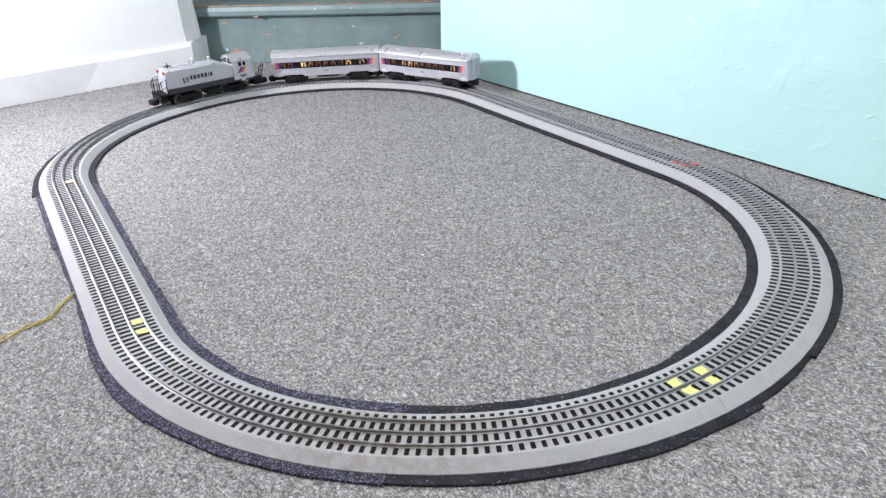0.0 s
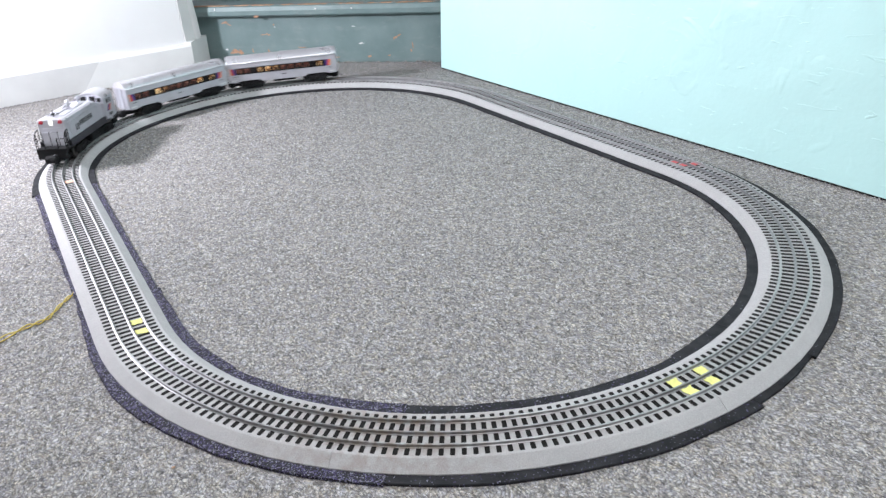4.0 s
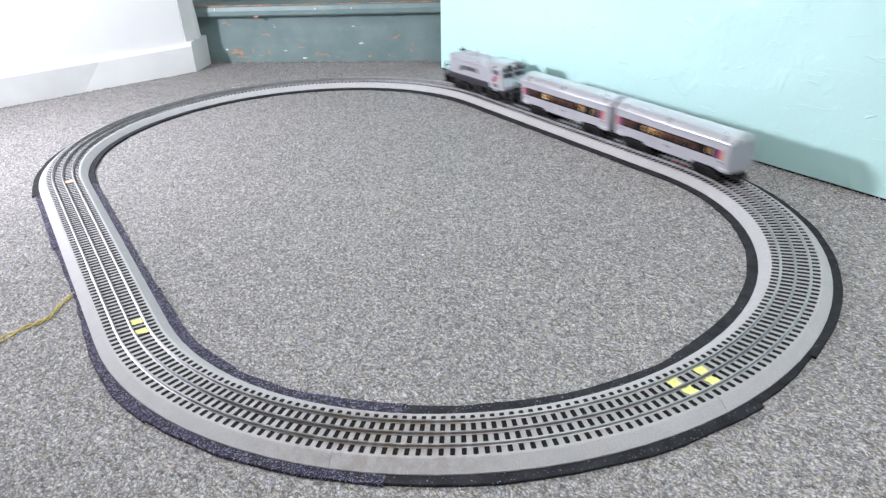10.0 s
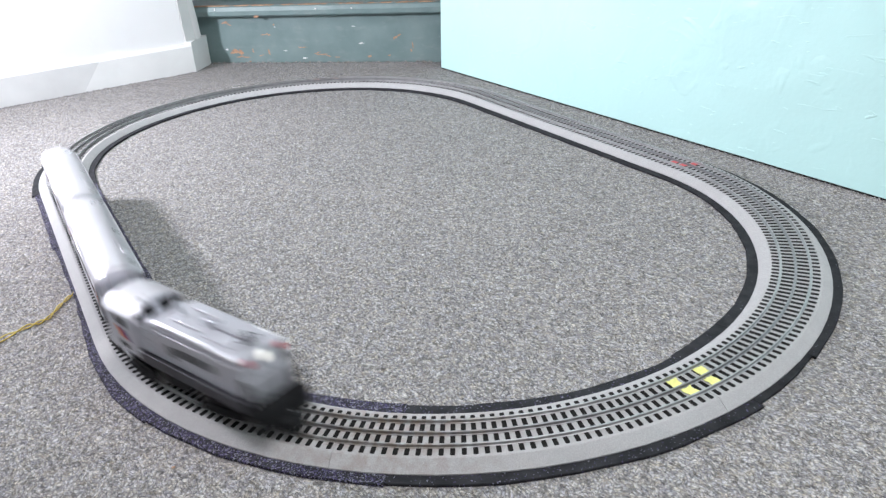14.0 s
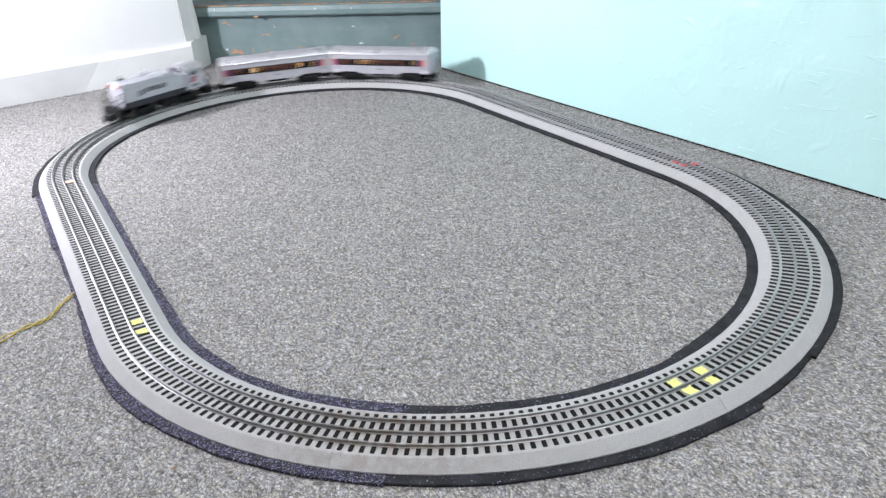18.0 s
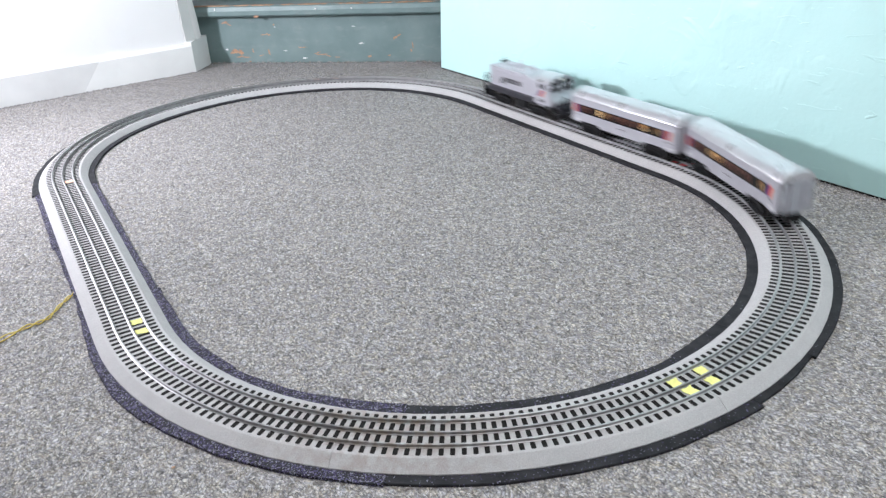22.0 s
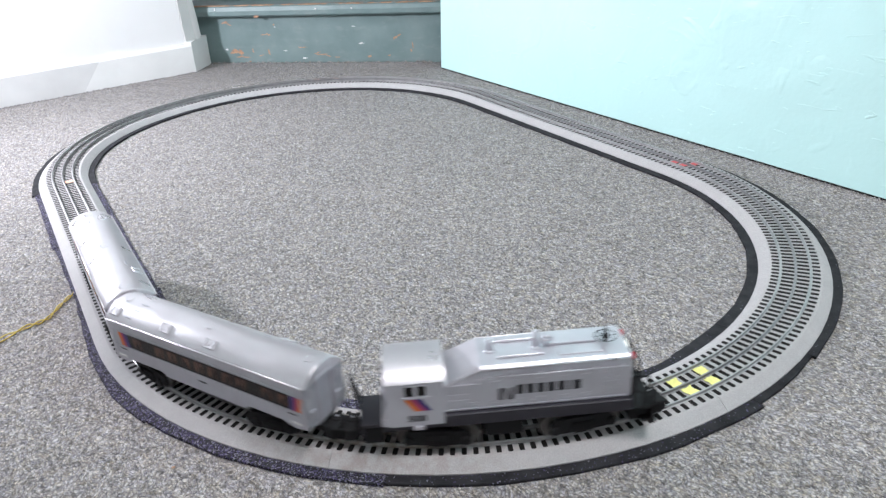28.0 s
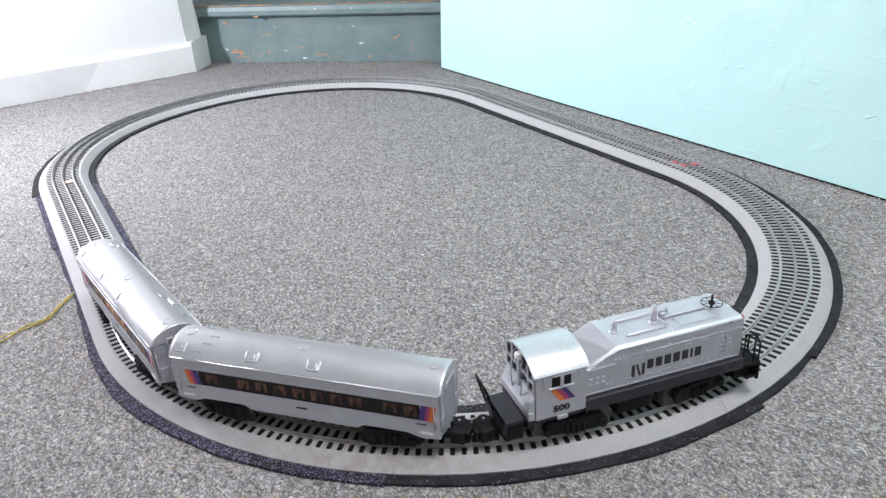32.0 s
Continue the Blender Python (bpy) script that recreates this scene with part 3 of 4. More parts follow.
carpet_edge("carpet_edge", (-0.85, 1.0525), (0.0, 1.1345), 2, "frayed grey carpet pile along the white baseboard", tall=0.0034)
carpet_edge("carpet_edge", (0.072, 1.2225), (0.575, 0.744), 3, "frayed grey carpet pile along the foot of the stairs", tall=0.0060)
lay_pads()
lay_track()


# ---- tape marks, wire and crumbs ----
def tape(s, side, mat, label):
    """A torn square of tape, a little crumpled over the ties."""
    rnd = random.Random(int(s * 1000) + side)
    x, y, h = on_track(s)
    bm = bmesh.new()
    n = 5
    top = []
    for i in range(n):
        for j in range(n):
            p, q = -1 + 2 * i / (n - 1), -1 + 2 * j / (n - 1)
            rim = 1.0 + (rnd.uniform(-0.14, 0.10) if abs(p) == 1 or abs(q) == 1 else 0.0)
            top.append((0.0062 * p * rim + 0.0008 * q * side, 0.0067 * q * rim, 0.0006 + rnd.uniform(0.0, 0.0007) + (rnd.uniform(0, 0.0010) if abs(p * q) == 1 else 0)))
    hi, lo = [bm.verts.new(c) for c in top], [bm.verts.new((a, b, c - 0.0004)) for a, b, c in top]
    for i in range(n - 1):
        for j in range(n - 1):
            k = i * n + j
            bm.faces.new((hi[k], hi[k + n], hi[k + n + 1], hi[k + 1]))
            bm.faces.new((lo[k], lo[k + 1], lo[k + n + 1], lo[k + n]))
    edge = [i * n for i in range(n)] + [(n - 1) * n + j for j in range(1, n)] + [i * n + n - 1 for i in range(n - 2, -1, -1)] + [j for j in range(n - 2, 0, -1)]
    for a, b in zip(edge, edge[1:] + edge[:1]):
        bm.faces.new((hi[a], lo[a], lo[b], hi[b]))
    bmesh.ops.recalc_face_normals(bm, faces=bm.faces[:])
    ob = tagged(part("tape_mark", bm, mat), label, "tape", "tape marks between the rails")
    ob.matrix_world = Matrix.Translation((x, y, DECK + 0.0005)) @ Matrix.Rotation(h, 4, "Z") @ Matrix.Translation((0, side * 0.0088, 0))
    return ob


NEAR = STRAIGHT
for s, side in ((0.601, 1), (0.628, 1), (NEAR + RADIUS * radians(87.7), 1), (NEAR + RADIUS * radians(88.2), -1), (NEAR + RADIUS * radians(92.5), 1), (NEAR + RADIUS * radians(91.9), -1)):
    tape(s, side, YELLOW, "small yellow tape square stuck between two rails")


for s, side in ((2.058, 1), (2.038, 1), (2.030, -1)):
    tape(s, side, RED_TAPE, "small red tape square stuck between two rails")
for s, side in ((4.090, 1), (3.165, -1), (3.115, -1)):
    tape(s, side, ORANGE_TAPE, "small pale orange tape square stuck between two rails")


def crumb(x, y, size, mat, seed, label):
    """A fleck of lint caught on the carpet."""
    rnd = random.Random(seed)
    bm = bmesh.new()
    bmesh.ops.create_icosphere(bm, subdivisions=1, radius=size)
    for v in bm.verts:
        v.co = Vector((v.co.x * rnd.uniform(0.6, 1.6), v.co.y * rnd.uniform(0.5, 1.2), max(0.0, v.co.z * rnd.uniform(0.4, 0.8) + 0.3 * size)))
    ob = tagged(part("lint", bm, mat), label, "lint", "flecks on the carpet")
    ob.matrix_world = pose(x, y, 0.0, 0, 0, rnd.uniform(0, 180))


crumb(-0.473, -0.571, 0.0022, BARE, 1, "orange-brown fleck of lint on the grey carpet")
crumb(-0.064, -0.321, 0.0016, TRIM, 2, "white fleck of lint on the grey carpet")
crumb(-0.215, -0.464, 0.0014, TRIM, 3, "white fleck of lint on the grey carpet")
crumb(0.278, 0.153, 0.0017, TRIM, 4, "white fleck of lint on the grey carpet")


def wires():
    ob = tagged(empty("power_wire"), "thin yellow twisted power wires lying on the carpet", "wire")
    ways = [(-0.90, -0.330), (-0.70, -0.262), (-0.598, -0.215), (-0.566, -0.199), (-0.551, -0.197), (-0.539, -0.191), (-0.525, -0.1675), (-0.510, -0.147), (-0.501, -0.140), (-0.492, -0.137)]
    for k in (-1, 1):
        pts = []
        for i in range((len(ways) - 1) * 6 + 1):
            a, f = divmod(i, 6)
            a, f = (a - 1, 1.0) if a == len(ways) - 1 else (a, f / 6)
            x = ways[a][0] + (ways[a + 1][0] - ways[a][0]) * f
            y = ways[a][1] + (ways[a + 1][1] - ways[a][1]) * f
            pts.append((x, y + k * (0.0030 + 0.0022 * max(0.0, -0.55 - x) / 0.05 if x > -0.60 else 0.0052) * math.sin(i * 0.55 + 0.4), 0.0022 + 0.0008 * k * math.cos(i * 0.55)))
        part("strand", tube(pts, 0.0009), WIRE, ob)


wires()


# ---- the train ----
def wheelset(ob, x, r, gauge=0.0165):
    for y in (-gauge, gauge):
        bm = rod(bmesh.new(), (x, y - 0.0022, r), (x, y + 0.0022, r), r, n=20)
        rod(bm, (x, y - 0.0030 if y > 0 else y + 0.0022, r), (x, y - 0.0022 if y > 0 else y + 0.0030, r), r * 1.1, n=20)
        part("wheel", bm, STEEL, ob, "metal wheel")


def truck(parent, x, base, r, length, drop, wide=0.0215):
    ob = part("truck", boxed(-length / 2 + 0.008, length / 2 - 0.008, -0.012, 0.012, r * 0.7, 0.022, bevel=0.001), BLACK, parent, "black plastic truck")
    ob.matrix_basis = Matrix.Translation((x, 0, 0))
    for y in (-1, 1):
        bm = bmesh.new()
        h = 0.5 * length
        prof = [(-h, 0.013), (-h + 0.004, 0.006), (-h + 0.014, drop), (-0.010, drop), (0.0, 0.003), (0.010, drop), (h - 0.014, drop), (h - 0.004, 0.006), (h, 0.013), (h - 0.006, 0.020), (-h + 0.006, 0.020)]
        y0, y1 = (wide, wide + 0.004) if y > 0 else (-wide - 0.004, -wide)
        add(bm, prism(prof, y0, y1, "y"))
        for k in (-base / 2, base / 2):
            ya, yb = (y1, y1 + 0.0025) if y > 0 else (y0, y0 - 0.0025)
            rod(bm, (k, ya, r * 0.9), (k, yb, r * 0.9), 0.005, 0.004, 10)
        for k in (-0.008, -0.003, 0.003, 0.008):
            rod(bm, (k, y1 + 0.001 if y > 0 else y0 - 0.001, 0.005), (k, y1 + 0.001 if y > 0 else y0 - 0.001, 0.016), 0.0018, n=6)
        part("side_frame", bm, BLACK, ob)
    for k in (-base / 2, base / 2):
        wheelset(ob, k, r)
    return ob


def coupler(parent, x, way):
    bm = boxed(min(x - way * 0.035, x + way * 0.018), max(x - way * 0.035, x + way * 0.018), -0.008, 0.008, 0.008, 0.015, bevel=0.0008)
    box(bm, min(x + way * 0.001, x + way * 0.015), max(x + way * 0.001, x + way * 0.015), -0.0115, 0.0115, 0.005, 0.0185, bevel=0.0025)
    box(bm, min(x + way * 0.014, x + way * 0.019), max(x + way * 0.014, x + way * 0.019), -0.008, -0.001, 0.006, 0.017, bevel=0.001)
    rod(bm, (x + way * 0.006, 0.005, 0.006), (x + way * 0.006, 0.005, 0.0200), 0.0068, 0.0060, 14)
    hook = part("coupler", bm, BLACK, parent, "black knuckle coupler")
    part("rivet", rod(bmesh.new(), (x + way * 0.006, 0.005, 0.0198), (x + way * 0.006, 0.005, 0.0208), 0.0014, 0.0010, 8), SILVER, hook, "bright steel rivet")
    return hook


def bow(half, eave, peak, n=28):
    """Shallow round roof section, one arc of a circle from eave to eave: points of (y, z)."""
    rise = peak - eave
    r = (half * half + rise * rise) / (2 * rise)
    lim = math.asin(half / r)
    return [(r * math.sin(lim * (2 * i / n - 1)), peak - r + r * math.cos(lim * (2 * i / n - 1))) for i in range(n + 1)]


def slant(bm, x0, x1, z0, z1, lean, y, thick, side):
    """A slanted flat print on a side wall; side -1 is the right hand."""
    ya, yb = (y, y + thick) if side > 0 else (-y - thick, -y)
    return add(bm, prism([(x0, z1), (x1, z1), (x1 + lean, z0), (x0 + lean, z0)], ya, yb, "y"))


def small_mesh(name, bm, mat):
    me = bpy.data.meshes.new(name)
    bm.to_mesh(me)
    bm.free()
    me.materials.append(mat)
    return me


LATCH = small_mesh("latch", box(rod(bmesh.new(), (0, 0, 0), (0, 0.0021, 0), 0.0009, n=6), -0.0016, 0.0016, 0, 0.0009, -0.0005, 0.0005), SILVER)
HINGE = small_mesh("hinge", box(rod(bmesh.new(), (0, 0, 0), (0, 0.0028, 0.0006), 0.0011, n=8), -0.0017, 0.0017, 0, 0.0014, -0.0006, 0.0006), SILVER)


def locomotive():
    ob = tagged(empty("toy_locomotive"), "silver toy diesel switcher locomotive with dark sill and cab behind", "toy train", "the toy train")
    sill = boxed(-0.0440, 0.1235, -0.0315, 0.0315, 0.0275, 0.0395, bevel=0.0008)
    box(sill, -0.0990, -0.0442, -0.0290, 0.0290, 0.0265, 0.0330)
    part("sill", sill, SILL, ob, "dark grey walkway sill")
    for way, x0, x1, deck, wide, tops in ((1, 0.1236, 0.1445, 0.0300, 0.0305, (0.064, 0.060, 0.050)), (-1, -0.099, -0.1195, 0.0300, 0.0225, ())):
        bm = boxed(min(x0, x1), max(x0, x1), -wide, wide, deck - 0.0035, deck, bevel=0.0006)
        box(bm, min(x1, x1 - way * 0.003), max(x1, x1 - way * 0.003), -wide, wide, 0.0095 if way > 0 else 0.017, deck, bevel=0.0006)
        for y in (0.004 - wide, wide - 0.004):
            if way > 0:
                box(bm, x1 - 0.013, x1 - 0.003, y - 0.004, y + 0.004, 0.013, 0.0145)
        part("end_platform", bm, BLACK if way > 0 else SILL, ob, "dark end platform with steps")
        if way < 0:
            # one low rail leaning out over the end of the rear platform
            low, far, mid = (x1 + 0.001, wide - 0.001, deck - 0.006), (x1 - 0.008, wide - 0.001, deck + 0.0265), (x1 - 0.004, 0.0035, deck + 0.0165)
            part("handrail", tube([low, far, mid, (x1 + 0.001, 0.0035, deck - 0.006)], 0.0011), BLACK, ob, "black wire handrail")
            y = 0.5 * (far[1] + mid[1])
            part("handrail_post", tube([(x1 + 0.001, y, deck - 0.002), (0.5 * (far[0] + mid[0]), y, 0.5 * (far[2] + mid[2]))], 0.0006), BLACK, ob)
            part("handrail_bar", tube([(x1 - 0.0035, wide - 0.001, deck + 0.012), (x1 - 0.0015, 0.0035, deck + 0.006)], 0.0007), BLACK, ob)
        for y in ((-0.029, 0.029) if way > 0 else ()):
            xa, xm, xb = x0 + way * 0.001, x0 + way * 0.013, x1 - way * 0.002
            part("handrail", tube([(xa, y, deck), (xa, y, tops[0]), (xm, y, tops[1]), (xb, y, tops[2]), (xb, y * 0.45, tops[2]), (xb, y * 0.45, deck)], 0.0011), BLACK, ob, "black wire handrail")
            part("handrail_post", tube([(xm, y, deck), (xm, y, tops[1])], 0.0009), BLACK, ob)
            part("handrail_post", tube([(xb, y, deck), (xb, y, tops[2])], 0.0009), BLACK, ob)
            part("handrail_bar", tube([(xa, y, 0.5 * (deck + tops[0])), (xb, y, 0.5 * (deck + tops[2]))], 0.0006), BLACK, ob)
        part("coupler_pocket", boxed(min(x0, x1 - way * 0.002), max(x0, x1 - way * 0.002), -0.020, 0.020, 0.007, deck - 0.004, bevel=0.002), BLACK, ob)
        coupler(ob, x1 if way > 0 else x1 - 0.0025, way)
    # hood with sloped shoulder towards the cab
    bm = bmesh.new()
    sect = lambda top, ch: [(-0.026, 0.0395), (-0.026, top - ch), (-0.0252, top - ch * 0.5), (-0.0225, top), (0.0225, top), (0.0252, top - ch * 0.5), (0.026, top - ch), (0.026, 0.0395)]
    rows = []
    for x, top, ch in ((-0.0445, 0.0685, 0.0015), (-0.0405, 0.0690, 0.0015), (-0.0105, 0.0825, 0.003), (0.1200, 0.0825, 0.003), (0.1225, 0.0815, 0.003)):
        rows.append([bm.verts.new((x, y, z)) for y, z in sect(top, ch)])
    for a, b in zip(rows, rows[1:]):
        for i in range(8):
            bm.faces.new((a[i], a[(i + 1) % 8], b[(i + 1) % 8], b[i]))
    bm.faces.new(rows[0][::-1])
    bm.faces.new(rows[-1])
    bmesh.ops.recalc_face_normals(bm, faces=bm.faces[:])
    part("hood", bm, SILVER, ob)
    for y in (-1, 1):
        # door catches, latches and the long hand rail on its studs
        bm = bmesh.new()
        for x in (-0.018, 0.002, 0.022, 0.042, 0.062, 0.082, 0.102):
            for z in (0.047, 0.067):
                box(bm, x + 0.001, x + 0.0034, y * 0.0263 - 0.0005, y * 0.0263 + 0.0005, z - 0.0006, z + 0.0008)
                box(bm, x - 0.0034, x - 0.001, y * 0.0263 - 0.0005, y * 0.0263 + 0.0005, z - 0.0006, z + 0.0008)
        box(bm, -0.0435, 0.1205, y * 0.0263 - 0.0005, y * 0.0263 + 0.0005, 0.0405, 0.0415)
        part("door_catches", bm, SILVER, ob)
        bm = rod(bmesh.new(), (-0.006, y * 0.0285, 0.0735), (0.119, y * 0.0285, 0.0735), 0.0006, n=6)
        for x in (-0.006, 0.018, 0.042, 0.066, 0.090, 0.114):
            rod(bm, (x, y * 0.0255, 0.0735), (x, y * 0.0292, 0.0735), 0.0011, n=6)
        part("grab_rail", bm, SILVER, ob, "thin silver grab rail")
        gutter = tube([(-0.0440, y * 0.0262, 0.0676), (-0.0400, y * 0.0262, 0.0676), (-0.0100, y * 0.0260, 0.0800), (0.1215, y * 0.0260, 0.0800)], 0.0010, 8)
        part("gutter", gutter, SILVER_ROOF, ob, smooth=True)
        turn = Matrix.Identity(4) if y > 0 else Matrix.Rotation(math.pi, 4, "Z")
        for k in range(8):
            x = -0.016 + 0.0168 * k
            share("latch", LATCH, ob, Matrix.Translation((x, y * 0.0255, 0.0445)) @ turn)
            for dx in (0.0028, 0.0068):
                share("hinge", HINGE, ob, Matrix.Translation((x + dx, y * 0.0255, 0.0708)) @ turn)
        bm = bmesh.new()
        for k in range(3):
            box(bm, 0.0985 + 0.0004 * k, 0.1120 - 0.0004 * k, y * 0.0264 - 0.0007, y * 0.0264 + 0.0007, 0.0520 + 0.0045 * k, 0.0534 + 0.0045 * k)
        box(bm, 0.1040, 0.1066, y * 0.0266 - 0.0007, y * 0.0266 + 0.0007, 0.050, 0.066)
        part("louvre", bm, SILVER, ob)
        bm = bmesh.new()
        for x in (-0.037, -0.030, -0.024):
            for z in (0.0505, 0.0565):
                box(bm, x - 0.0015, x + 0.0015, y * 0.0263 - 0.0006, y * 0.0263 + 0.0006, z - 0.0008, z + 0.0008)
        box(bm, -0.0435, -0.012, y * 0.0265 - 0.001, y * 0.0265 + 0.001, 0.0655, 0.0672)
        part("shoulder_ledge", bm, SILVER, ob)
        # lettering as plain bars, and the maker's emblem
        wide = [0.0064, 0.0066, 0.0068, 0.0068, 0.0064, 0.0024, 0.0064]
        x = 0.0205 if y < 0 else 0.0650
        for w in wide:
            xa, xb = (x, x + w) if y < 0 else (x - w, x)
            part("lettering_bar", slant(bmesh.new(), xa, xb, 0.0525, 0.0622, 0.0, 0.0261, 0.0003, y), INK, ob)
            x += (w + 0.0025) * (1 if y < 0 else -1)
        x0 = 0.0045 if y < 0 else 0.0690
        for xa, xb, lean in ((0.0, 0.0034, 0.0), (0.0040, 0.0064, 0.0036), (0.0106, 0.0136, 0.0)):
            part("emblem_bar", slant(bmesh.new(), x0 + xa, x0 + xb, 0.0475, 0.0600, lean, 0.0261, 0.0003, y), INK, ob)
    # hood front
    bm = bmesh.new()
    for y0, y1 in ((-0.0235, -0.0090), (-0.0075, 0.0075), (0.0090, 0.0235)):
        box(bm, 0.1218, 0.1246, y0, y1, 0.0305, 0.0580, bevel=0.0005)
    part("front_grille", bm, SILVER, ob, "silver front grille in three panels")
    bm = bmesh.new()
    for y in (-0.0083, 0.0083, -0.0245, 0.0245):
        box(bm, 0.1222, 0.1240, y - 0.0007, y + 0.0007, 0.0305, 0.0585)
    part("grille_gap", bm, INK, ob)
    part("front_hand_rail", tube([(0.1222, -0.016, 0.0655), (0.1245, -0.016, 0.0655), (0.1245, 0.016, 0.0655), (0.1222, 0.016, 0.0655)], 0.0006), SILVER, ob)
    bm = boxed(0.1205, 0.1244, -0.0036, 0.0036, 0.0705, 0.0812, bevel=0.0016)
    part("headlight", rod(bm, (0.1242, 0, 0.0758), (0.1256, 0, 0.0758), 0.0036, 0.0032, 12), HEADLIGHT, ob, "lit white headlight")
    for y in (-0.0190, 0.0190):
        bm = boxed(0.1180, 0.1235, y - 0.0030, y + 0.0030, 0.0735, 0.0800, bevel=0.0014)
        rod(bm, (0.1225, y, 0.0770), (0.1262, y, 0.0770), 0.0042, 0.0030, 14)
        part("marker_light", bm, RED, ob, "red marker light")
    # roof gear
    for x, h in ((0.0005, 0.0950), (0.042, 0.0995)):
        bm = rod(bmesh.new(), (x, 0, 0.0818), (x, 0, 0.0840), 0.0056, 0.0042, 14)
        rod(bm, (x, 0, 0.0840), (x, 0, h), 0.0026, 0.0026, 14)
        rod(bm, (x, 0, h), (x, 0, h + 0.0003), 0.0021, 0.0021, 14)
        part("exhaust_stack", bm, SILVER, ob)
    bm = rod(bmesh.new(), (0.052, 0.001, 0.0825), (0.052, 0.001, 0.0885), 0.0014, n=8)
    rod(bm, (0.048, 0.004, 0.0895), (0.058, 0.004, 0.0895), 0.0010, 0.0026, 10)
    rod(bm, (0.056, -0.002, 0.0895), (0.046, -0.002, 0.0895), 0.0010, 0.0024, 10)
    part("horn", bm, SILVER, ob)
    for x0, x1, y0, y1, z in ((0.060, 0.0985, -0.017, -0.0020, 0.0012), (0.060, 0.0985, 0.0020, 0.017, 0.0012), (0.054, 0.098, -0.0010, 0.0010, 0.0028), (0.016, 0.0175, -0.0155, -0.0100, 0.0015), (0.034, 0.0355, -0.0155, -0.0100, 0.0015), (0.016, 0.0175, 0.0100, 0.0155, 0.0015), (0.034, 0.0355, 0.0100, 0.0155, 0.0015), (0.050, 0.0512, -0.021, 0.021, 0.0010), (0.0995, 0.1010, -0.020, 0.020, 0.0010)):
        part("roof_hatch", boxed(x0, x1, y0, y1, 0.0820, 0.0825 + z, bevel=0.0005), SILVER, ob)
    for y in (-0.0127, 0.0127):
        part("roof_ridge", tube([(0.006, y, 0.0828), (0.008, y, 0.0834), (0.044, y, 0.0834), (0.046, y, 0.0828)], 0.0013, 10), SILVER_ROOF, ob, smooth=True)
    fan = ring((0.105, 0, 0.0880), 0.0100, 0.0004)
    for k in range(8):
        a = math.pi * k / 4
        rod(fan, (0.105, 0, 0.0880), (0.105 + 0.0100 * math.cos(a), 0.0100 * math.sin(a), 0.0880), 0.0003, n=5)
    rod(fan, (0.105, 0, 0.0820), (0.105, 0, 0.0960), 0.0012, n=8)
    rod(fan, (0.105, 0, 0.0868), (0.105, 0, 0.0892), 0.0030, n=10)
    part("roof_wheel", fan, BLACK, ob, "black spoked wheel on the hood top")
    # cab
    bm = bmesh.new()
    add(bm, prism([(-0.031, 0.0315), (0.031, 0.0315), (0.031, 0.0770), (0.027, 0.0805), (0.018, 0.0853), (0, 0.0885), (-0.018, 0.0853), (-0.027, 0.0805), (-0.031, 0.0770)], -0.0922, -0.0440))
    part("cab", bm, SILVER, ob)
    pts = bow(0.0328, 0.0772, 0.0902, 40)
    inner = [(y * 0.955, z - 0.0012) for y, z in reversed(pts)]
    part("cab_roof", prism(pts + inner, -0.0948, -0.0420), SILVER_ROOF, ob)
    for y in (-1, 1):
        for x0, x1 in ((-0.0775, -0.0698), (-0.0666, -0.0590)):
            ya, yb = sorted((y * 0.0308, y * 0.0313))
            part("cab_window", boxed(x0, x1, ya, yb, 0.0632, 0.0728), GLASS_DARK, ob, "dark cab window")
        bm = bmesh.new()
        for x0, x1, z0, z1 in ((-0.0805, -0.0560, 0.0612, 0.0626), (-0.0805, -0.0560, 0.0738, 0.0750), (-0.0698, -0.0666, 0.0626, 0.0738)):
            ya, yb = sorted((y * 0.0305, y * 0.0326))
            box(bm, x0, x1, ya, yb, z0, z1, bevel=0.0003)
        part("window_frame", bm, SILVER, ob)
        for i, mat in enumerate((ORANGE, MAGENTA, PURPLE)):
            w = 0.0050
            x0 = -0.0785 + w * i
            part("emblem_stripe", slant(bmesh.new(), x0, x0 + w, 0.0472, 0.0598, 0.0090, 0.0311, 0.0003, y), mat, ob)
        for x in (-0.0850, -0.0510):
            part("cab_grab", tube([(x, y * 0.0310, 0.0642), (x, y * 0.0328, 0.0642), (x, y * 0.0328, 0.0745), (x, y * 0.0310, 0.0745)], 0.0005), SILVER, ob)
        part("step_plate", boxed(-0.072, -0.062, *sorted((y * 0.0305, y * 0.0325)), 0.0275, 0.0312, bevel=0.0004), SILVER, ob)
    for x, way in ((-0.0922, -1), (-0.0440, 1)):
        for y0, y1 in ((-0.027, -0.018), (-0.0155, -0.0035), (0.0035, 0.0155), (0.018, 0.027)):
            xa, xb = sorted((x - way * 0.0003, x + way * 0.0004))
            zt = 0.0790 if abs(y0 + y1) > 0.03 else 0.0830
            part("cab_window", boxed(xa, xb, y0, y1, 0.0705, zt), GLASS_DARK, ob, "dark cab window")
            if way < 0:
                part("cab_window", boxed(xa, xb, y0, y1, 0.0590, 0.0684), GLASS_DARK, ob, "dark cab window")
    bm = bmesh.new()
    for y in (-0.0281, -0.0168, 0.0, 0.0168, 0.0281):
        box(bm, -0.0942, -0.0920, y - 0.0010, y + 0.0010, 0.0575, 0.0795 if abs(y) > 0.02 else 0.0835, bevel=0.0003)
    box(bm, -0.0945, -0.0920, -0.0295, 0.0295, 0.0685, 0.0703, bevel=0.0003)
